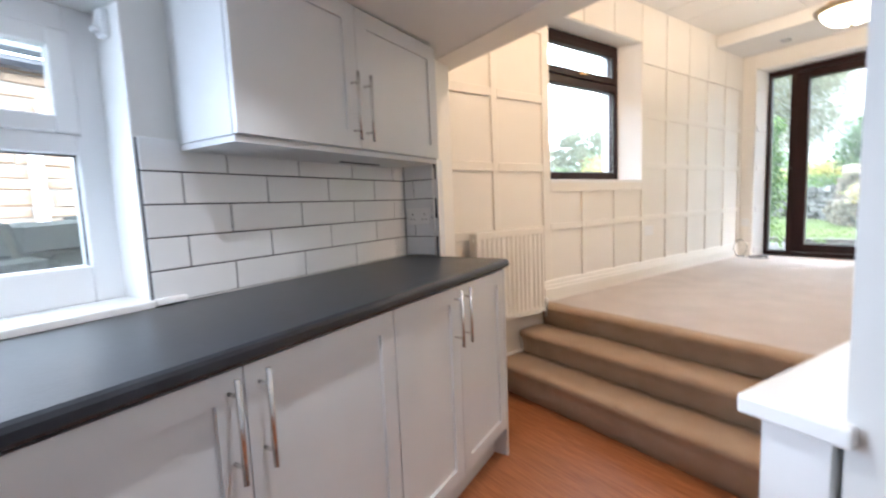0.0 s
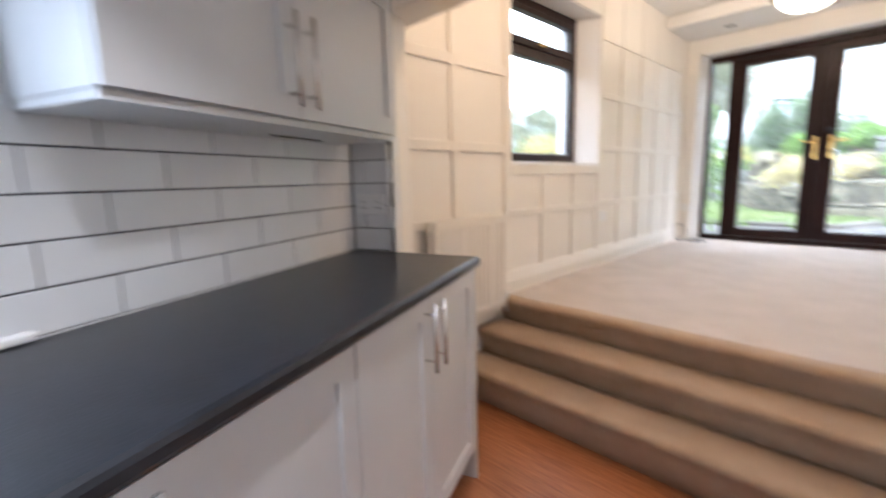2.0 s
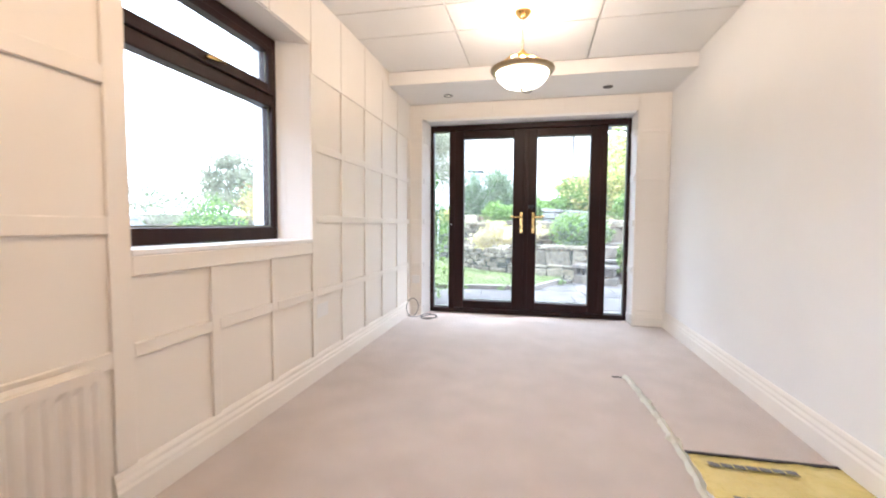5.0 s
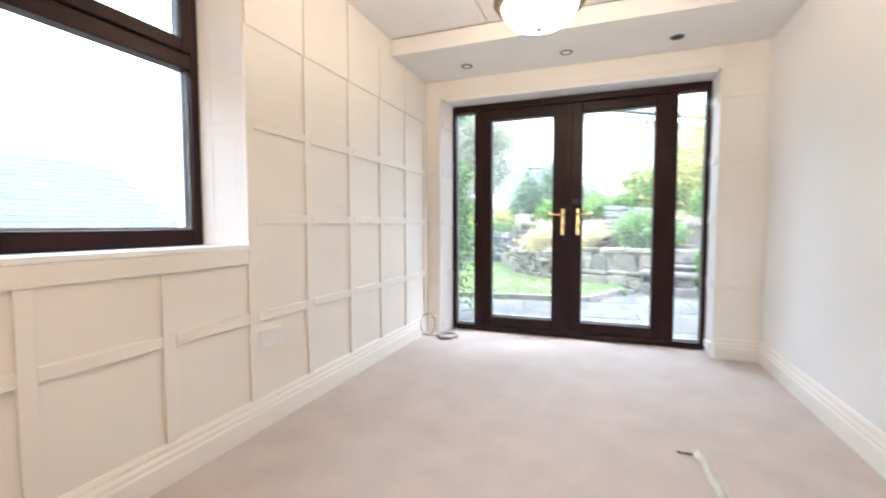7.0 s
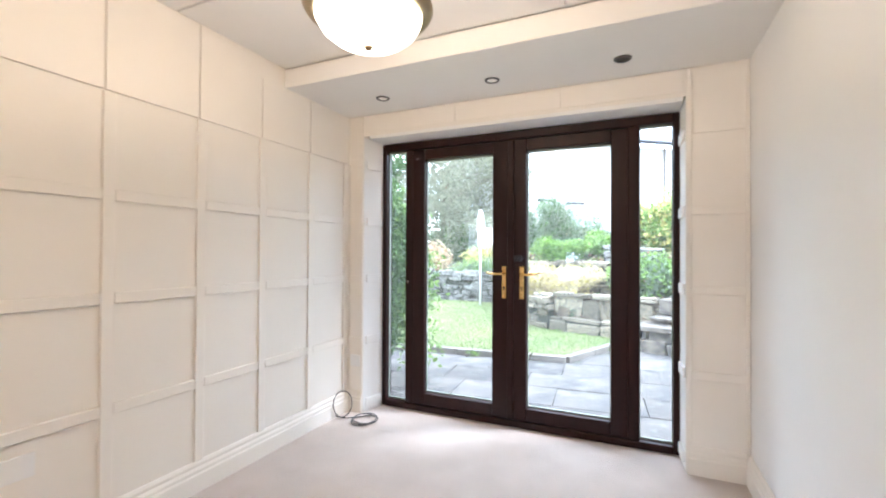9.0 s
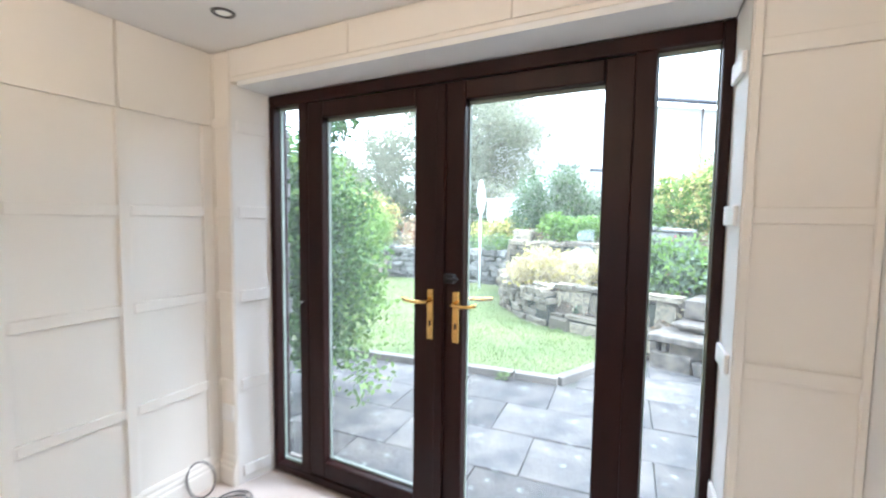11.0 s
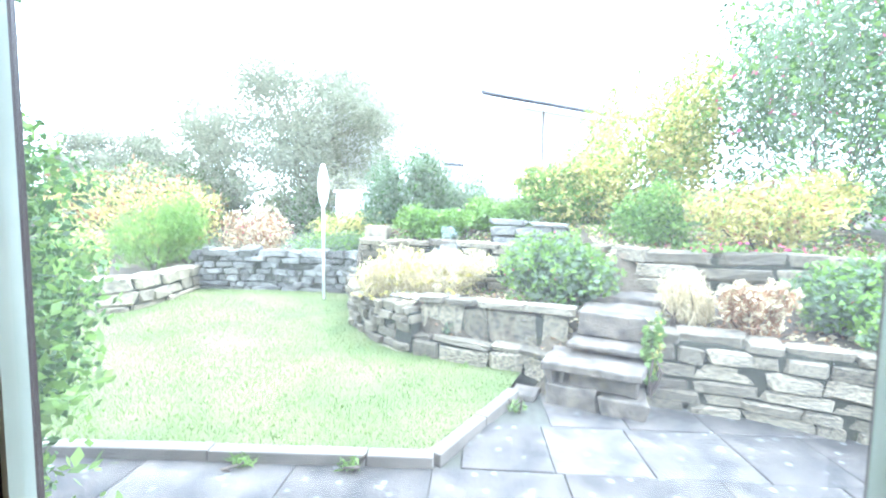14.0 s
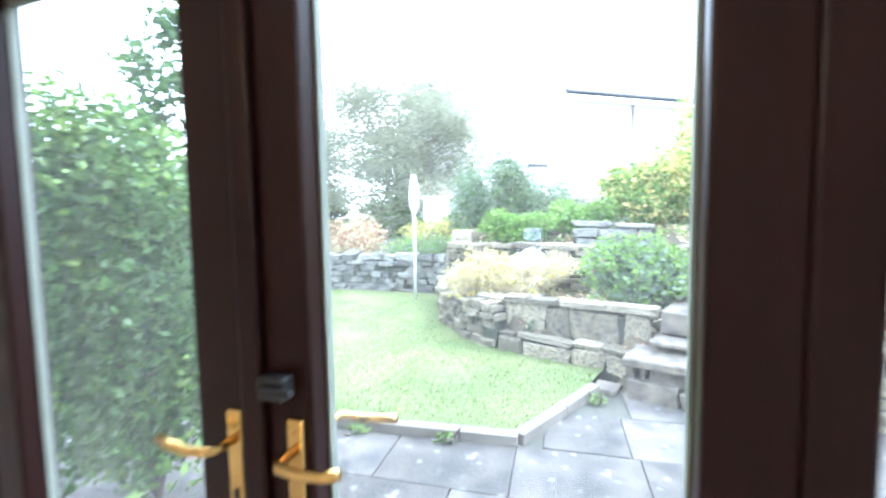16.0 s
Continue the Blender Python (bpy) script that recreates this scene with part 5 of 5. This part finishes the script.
shrub("holly_bush", "small grey-green evergreen bush above the terrace", "shrub", 13.5, 1.15, 1.4, 0.55, 0.6, 0.95, M_LEAFBLUE, 6000, 0.065, [(M_LEAF, 0.15, 0.06)], nblob=12, spread=0.75)
shrub("fern_clump", "low lime green plants on the upper terrace", "plant", 12.0, 1.45, 1.45, 0.5, 0.65, 0.38, M_LEAFLIME, 3600, 0.08)
shrub("fern_clump", "low lime green plants on the upper terrace", "plant", 12.3, 0.5, 1.55, 0.5, 0.6, 0.42, M_LEAFLIME, 3200, 0.08)
shrub("fern_clump", "loose lime green plants behind the upper blocks", "plant", 12.5, -0.35, 1.65, 0.5, 0.65, 0.75, M_LEAFLIME, 3400, 0.08, [(M_LEAFYEL, 0.4, 0.08)])
shrub("yellow_shrub", "loose yellow-leaved shrub on the bank", "shrub", 13.2, -1.75, 1.7, 0.95, 1.0, 2.15, M_LEAFYEL, 12000, 0.075, [(M_LEAFLIME, 0.5, 0.07)], nblob=14, spread=0.75)
shrub("yellow_shrub", "loose yellow-leaved shrub on the bank", "shrub", 12.7, -0.95, 1.6, 0.6, 0.65, 1.05, M_LEAFYEL, 3600, 0.075, [(M_LEAFLIME, 0.6, 0.07)], nblob=10, spread=0.75)
shrub("buddleia", "tall grey-green shrub with pink flower spikes", "shrub", 12.2, -3.8, 1.5, 1.6, 1.75, 3.3, M_LEAFBLUE, 34000, 0.08, [(M_LEAF, 0.2, 0.09), (M_LEAFLIME, 0.15, 0.09), (M_PINK, 0.02, 0.07)], slim=0.3, nblob=22, spread=0.8)
shrub("green_bush", "round bright green bush on the upper wall", "shrub", 11.2, -1.29, 1.45, 0.45, 0.46, 0.62, M_LEAFLIME, 3600, 0.055, [(M_LEAF, 0.25, 0.055)])
shrub("azalea", "spreading yellow and orange azalea above the wall", "shrub", 10.65, -2.25, 1.48, 0.5, 0.8, 0.62, M_LEAFYEL, 5200, 0.06, [(M_LEAFLIME, 0.2, 0.055), (M_LEAFRUST, 0.12, 0.055)], nblob=9, spread=0.7)
shrub("fuchsia", "low red flowers hanging over the upper wall", "plant", 10.1, -1.95, 1.45, 0.12, 0.8, 0.1, M_LEAFLIME, 240, 0.05, [(M_PINK, 0.25, 0.05)])
shrub("geranium", "low mound of soft green leaves on the terrace", "plant", 10.0, -0.12, 0.95, 0.42, 0.60, 0.48, M_LEAFBLUE, 3200, 0.06, [(M_LEAFLIME, 0.9, 0.055), (M_PINK, 0.008, 0.03)], slim=0.7)
shrub("dry_grass", "straw-coloured dry grass spilling over the wall", "grass clump", 10.3, 1.3, 0.90, 0.45, 0.78, 0.42, M_STRAW, 5600, 0.15, [(M_LEAFYEL, 0.15, 0.07)], slim=0.06, up=1.0)
shrub("heather", "pale straw-coloured heather on the bed", "plant", 9.42, -1.08, 0.93, 0.26, 0.27, 0.38, M_STRAW, 3000, 0.085, slim=0.08, up=1.6)
shrub("heather", "rusty brown heather on the bed above the wall", "plant", 9.16, -1.45, 0.93, 0.22, 0.29, 0.33, M_LEAFRUST, 3200, 0.06, [(M_STRAW, 0.25, 0.06)], slim=0.14, up=1.4)
shrub("strawberry_plants", "sprawling blue-green plants on the bed", "plant", 9.35, -2.2, 0.93, 0.32, 0.42, 0.42, M_LEAFBLUE, 2400, 0.055, [(M_LEAFLIME, 0.6, 0.055), (M_PINK, 0.01, 0.03)], slim=0.7)
shrub("strawberry_plants", "sprawling blue-green plants spilling on the wall", "plant", 8.85, -2.2, 0.93, 0.2, 0.3, 0.22, M_LEAFBLUE, 1200, 0.05, [(M_LEAFLIME, 0.6, 0.05)], slim=0.7)
shrub("ivy", "small yellow-green ivy hanging on the stone wall", "plant", 8.9, -0.66, 0.56, 0.06, 0.07, 0.44, M_LEAFLIME, 230, 0.055, [(M_LEAFYEL, 0.3, 0.05)], slim=0.9)
shrub("bed_weeds", "small green plants between the edging and the slabs", "plant", 9.58, 0.15, 0.62, 0.06, 0.16, 0.1, M_LEAFLIME, 240, 0.05, [(M_LEAFYEL, 0.3, 0.04)])
shrub("bed_weeds", "small green plants between the edging and the slabs", "plant", 9.7, 0.95, 0.64, 0.06, 0.1, 0.14, M_LEAFBLUE, 200, 0.05)
shrub("heather", "pink-brown heather behind the far wall", "plant", 13.4, 5.2, 1.0, 0.5, 0.75, 0.65, M_LEAFRUST, 3200, 0.07, [(M_STRAW, 0.5, 0.07), (M_PINK, 0.06, 0.04)], slim=0.2, up=1.2)
shrub("marigolds", "strip of yellow flowers behind the far wall", "plant", 14.6, 3.7, 1.25, 0.4, 1.2, 0.5, M_LEAFYEL, 3600, 0.06, [(M_LEAF, 0.3, 0.06)])
shrub("lavender", "grey-green low plants above the far wall", "plant", 13.2, 3.6, 1.0, 0.4, 0.9, 0.42, M_LEAFBLUE, 3600, 0.06, [(M_LEAFLIME, 0.4, 0.06)], slim=0.3, up=1.0)
shrub("side_shrub", "leafy green shrub beside the lawn", "shrub", 9.3, 7.6, 0.5, 0.8, 0.9, 1.2, M_LEAF, 2600, 0.09, [(M_LEAFLIME, 0.5, 0.09)])
shrub("lime_shrub", "bright green shrub at the side of the lawn", "shrub", 10.9, 6.5, 0.8, 0.5, 0.5, 0.7, M_LEAFLIME, 2600, 0.06, [(M_LEAFYEL, 0.3, 0.06)])
for wx, wy in ((7.75, 1.85), (7.82, 1.25), (7.9, 1.62), (8.7, 0.3), (9.55, 1.15), (9.4, 0.75)):
    shrub("weed", "small green weed in a paving joint", "weed", wx, wy, PZ, 0.07, 0.08, 0.06, M_LEAFLIME, 60, 0.06, slim=0.2, up=0.6, nblob=2)

# fallen leaves, seedlings and pebbles on the soil of the beds
def litter(name, label, n, size, material, area, flat=0.25):
    v, f = [], []
    while len(f) < n:
        x, y = rng.uniform(area[0], area[1]), rng.uniform(area[2], area[3])
        z = height(x, y) + 0.03 * noise.noise((x * 1.7, y * 1.7, 0))
        if z < 0.5:
            continue
        c = Vector((x, y, z + 0.004 + size * rng.uniform(0.0, 0.3)))
        a = Vector(rng.normal(size=3) * (1, 1, flat)).normalized()
        b = a.cross(Vector(rng.normal(size=3) * (flat, flat, 1))).normalized()
        k, i = size * rng.uniform(0.5, 1.4), len(v)
        v += [c - a * k * 0.5, c + b * k * 0.28, c + a * k * 0.5, c - b * k * 0.28]
        f.append((i, i + 1, i + 2, i + 3))
    me = bpy.data.meshes.new(name)
    me.from_pydata([tuple(p) for p in v], [], f)
    me.materials.append(material)
    tagged(new(name, me), label, "ground cover", "", "stuff")


BEDS = (8.75, 12.6, -3.8, 2.5)
litter("leaf_litter", "fallen rusty leaves on the garden beds", 5200, 0.05, M_LEAFRUST, BEDS)
litter("dry_stalks", "pale dry stalks on the garden beds", 4200, 0.06, M_STRAW, BEDS, 0.7)
litter("seedlings", "low green seedlings over the garden beds", 9000, 0.05, M_LEAFLIME, (10.4, 14.0, -3.8, 2.6), 1.0)
litter("ground_creeper", "low grey-green creepers over the far bank", 9000, 0.08, M_LEAFBLUE, (12.7, 18.0, -3.8, 9.0), 1.0)
pv, pf = [], []
for k in range(260):
    x, y = 9.98 + rng.uniform(-0.16, 0.2), 1.2 + rng.uniform(-0.3, 0.42)
    x += 0.5 * max(0.0, y - 1.25)
    r = rng.uniform(0.015, 0.04)
    z = height(x, y) + 0.02 + r * 0.4
    i = len(pv)
    pv += [(x - r, y, z), (x + r, y, z), (x, y - r, z), (x, y + r, z), (x, y, z - r * 0.6), (x, y, z + r * 0.6)]
    for a, b in ((0, 2), (2, 1), (1, 3), (3, 0)):
        pf += [(i + a, i + b, i + 5), (i + b, i + a, i + 4)]
me = bpy.data.meshes.new("pebbles")
me.from_pydata(pv, [], pf)
me.materials.append(M_PEBBLE)
tagged(new("pebbles", me), "pale rounded pebbles behind the curved wall", "pebbles", "", "stuff")
urn = thing("stone_block", "upright weathered grey stone block above the wall", "stone")
part("block", boxes((12.0, 12.25, 2.2, 2.56, 1.0, 1.66), bevel=0.03), M_STONE, urn)

# far houses
fh = thing("far_house", "pale rendered house behind the garden with a slate roof", "house", at=pose(24.07, 1.51, 0, 0, 0, 36.9))
part("wall", boxes((0.7, 8.0, -9, 5.5, 0.5, 6.9)), M_HOUSE, fh)
bm = bmesh.new()
pr = [(0.0, -9.4, 7.02), (0.0, 0.3, 7.02), (4.6, 0.3, 9.4), (4.6, -9.4, 9.4)]
top_ = [bm.verts.new((p[0], p[1], p[2] + 0.16)) for p in pr]
bot = [bm.verts.new(p) for p in pr]
bm.faces.new(top_), bm.faces.new(bot)
for i in range(4):
    bm.faces.new((top_[i], top_[(i + 1) % 4], bot[(i + 1) % 4], bot[i]))
bmesh.ops.recalc_face_normals(bm, faces=bm.faces[:])
# roof shares the pale render colour of the walls, not slate grey
part("roof", bm, M_HOUSE, fh, "roof in the walls' pale colour")
part("gutter", tube([(-0.05, -9.4, 6.98), (-0.05, 0.0, 6.98)], 0.11, 8), M_GUTTER, fh, "dark gutter")
part("downpipe", tube([(0.62, -3.95, 4.0), (0.62, -3.95, 6.95)], 0.04, 8), M_KERB, fh)
for y0, zt in ((2.0, 4.05), (0.55, 3.95), (-4.6, 4.1)):
    wd = part("window", boxes((0.64, 0.72, y0, y0 + 0.75, zt - 0.95, zt)), M_HOUSE, fh)
    part("lintel", boxes((0.6, 0.7, y0 - 0.08, y0 + 0.83, zt, zt + 0.14)), M_ROOF, wd, "dark stone lintel")
    part("pane", boxes((0.62, 0.64, y0 + 0.08, y0 + 0.67, zt - 0.87, zt - 0.06)), M_GREYGLASS, wd)
sd = thing("garden_shed", "small white shed beyond the garden wall", "shed", at=pose(17.0, 4.5, 1.15))
part("wall", boxes((0, 1.4, -0.55, 0.55, -0.3, 1.28), bevel=0.01), M_HOUSE, sd)
part("roof", boxes((-0.08, 1.5, -0.6, 0.6, 1.28, 1.34), bevel=0.01), M_HOUSE, sd)

# outbuilding with a slate roof, seen through the panelled wall's window
ob_ = thing("outbuilding", "low stone outbuilding with a grey slate roof", "building")
part("wall", boxes((-3, 7.6, 7.6, 12, -0.5, 1.1)), M_MORTAR, ob_)
roof = part("roof", boxes((-3.2, 7.9, 0, 3.4, -0.08, -0.015)), M_ROOF, ob_, at=pose(0, 7.3, 1.05, 30, 0, 0))
slates_todo = [(7.9 - 0.42 * (i + 1) + (0.2 if j % 2 else 0.0) - 0.2, 0.17 * j) for j in range(19) for i in range(13)]

# stone house and boundary wall, seen through the kitchen window
stone_wall("boundary_wall", "mossy dark stone boundary wall outside the kitchen", [(-4.5, 1.7), (3.0, 1.7)], 0.2, 1.2, 0.25, "moss", 0.2, 0.4, 0.03, at=KP, jitter=0.06)
nh = stone_wall("neighbour_house", "sandstone neighbouring house outside the kitchen window", [(-3.4, 4.6), (2.6, 4.6)], 0.6, 2.85, 0.2, "house", 0.14, 0.5, at=KP, jitter=0.01)
part("eaves_gutter", tube([(-3.6, 4.4, 2.74), (2.8, 4.4, 2.74)], 0.07, 8), M_GUTTER, nh, "black gutter")
bm = boxes((-3.8, 3.0, 0, 2.6, -0.06, 0.0))
part("roof", bm, M_ROOF, nh, at=pose(0, 4.3, 2.86, 32, 0, 0))
part("downpipe", tube([(-0.62, 4.42, 1.9), (-0.62, 4.42, 2.72)], 0.05, 8), M_GUTTER, nh, "black downpipe")
part("soil_pipe", tube([(-0.28, 4.4, 0.5), (-0.28, 4.4, 1.86)], 0.06, 8), M_UPVC, nh, "white soil pipe")
part("vent", lathe([(0.09, 0), (0.11, 0.05), (0.09, 0.12)], 16), M_UPVC, nh, "white extractor vent", at=pose(-0.12, 4.48, 2.35, 90, 0, 0))
for ua, ub, za, zb in ((-1.75, -0.85, 0.9, 1.75), (-1.75, -0.95, 2.1, 2.45)):
    w_ = part("window", boxes((ua, ua + 0.07, 4.43, 4.5, za, zb), (ub - 0.07, ub, 4.43, 4.5, za, zb), (ua + 0.07, ub - 0.07, 4.43, 4.5, za, za + 0.07), (ua + 0.07, ub - 0.07, 4.43, 4.5, zb - 0.07, zb)), M_UPVC, nh, "white framed window")
    part("pane", boxes((ua + 0.06, ub - 0.06, 4.46, 4.47, za + 0.06, zb - 0.06)), M_GREYGLASS, w_)

# ---- pieces of floors and walls ----
for w, h, m in tiles_todo:
    tile(w, h, m, splash)
plank_cache = {}
for i in range(-11, 10):
    x = 0.19 * i
    y, top = -1.29 - 0.37 * (i % 3), min(2.05, 2.04 + (x - 1.19) * 0.4327)
    while y < top - 0.05:
        a, b = max(y, -1.29), min(y + 1.2, top)
        y += 1.2
        if b - a < 0.04:
            continue
        key = round(b - a, 2)
        if key not in plank_cache:
            plank_cache[key] = mesh_of("plank", boxes((0, 0.1894, 0, key - 0.0006, -0.012, 0), bevel=0.0006, seg=1), M_WOOD)
        p = new("plank", plank_cache[key])
        p.parent = kf
        p.matrix_basis = pose(x, a, -0.06)
for kind, parent, m, size in stones_todo:
    me = POOLS[kind][int(rng.integers(12))]
    ob = new("stone", me)
    ob.parent = parent
    ob.matrix_basis = m @ Matrix.Diagonal((*size, 1))
slate_me = mesh_of("slate", boxes((0.004, 0.416, 0, 0.26, 0, 0.012)), M_ROOF)
for x, y in slates_todo:
    ob = new("slate", slate_me)
    ob.parent = roof
    ob.matrix_basis = pose(x, y, -0.014, -2.0, 0, 0)
for x, y, d, l in flags_todo:
    bm = boxes((0.003, d - 0.003, 0.003 - l, -0.003, -0.03, 0), bevel=0.004, seg=1)
    for v in bm.verts:
        v.co.x += 0.006 * noise.noise((x + v.co.x * 9, y + v.co.y * 9, 1))
        v.co.y += 0.006 * noise.noise((x + v.co.x * 9, y + v.co.y * 9, 4))
    m = Matrix.Translation((6.02, 0.4, 0)) @ Matrix.Rotation(radians(4.2), 4, 'Z') @ pose(x - 6.0, y - 0.4, PZ + rng.normal(0, 0.0015), rng.normal(0, 0.12), rng.normal(0, 0.12), 0)
    c = m @ Vector((0, 0, 0))
    if c.x > 5.70 and not inside(*(m @ Vector((d * 0.9, -0.1, 0))).xy):
        part("flagstone", bm, M_FLAG, patio, at=m)
    else:
        bm.free()
for bm in stone_pool:
    bm.free()
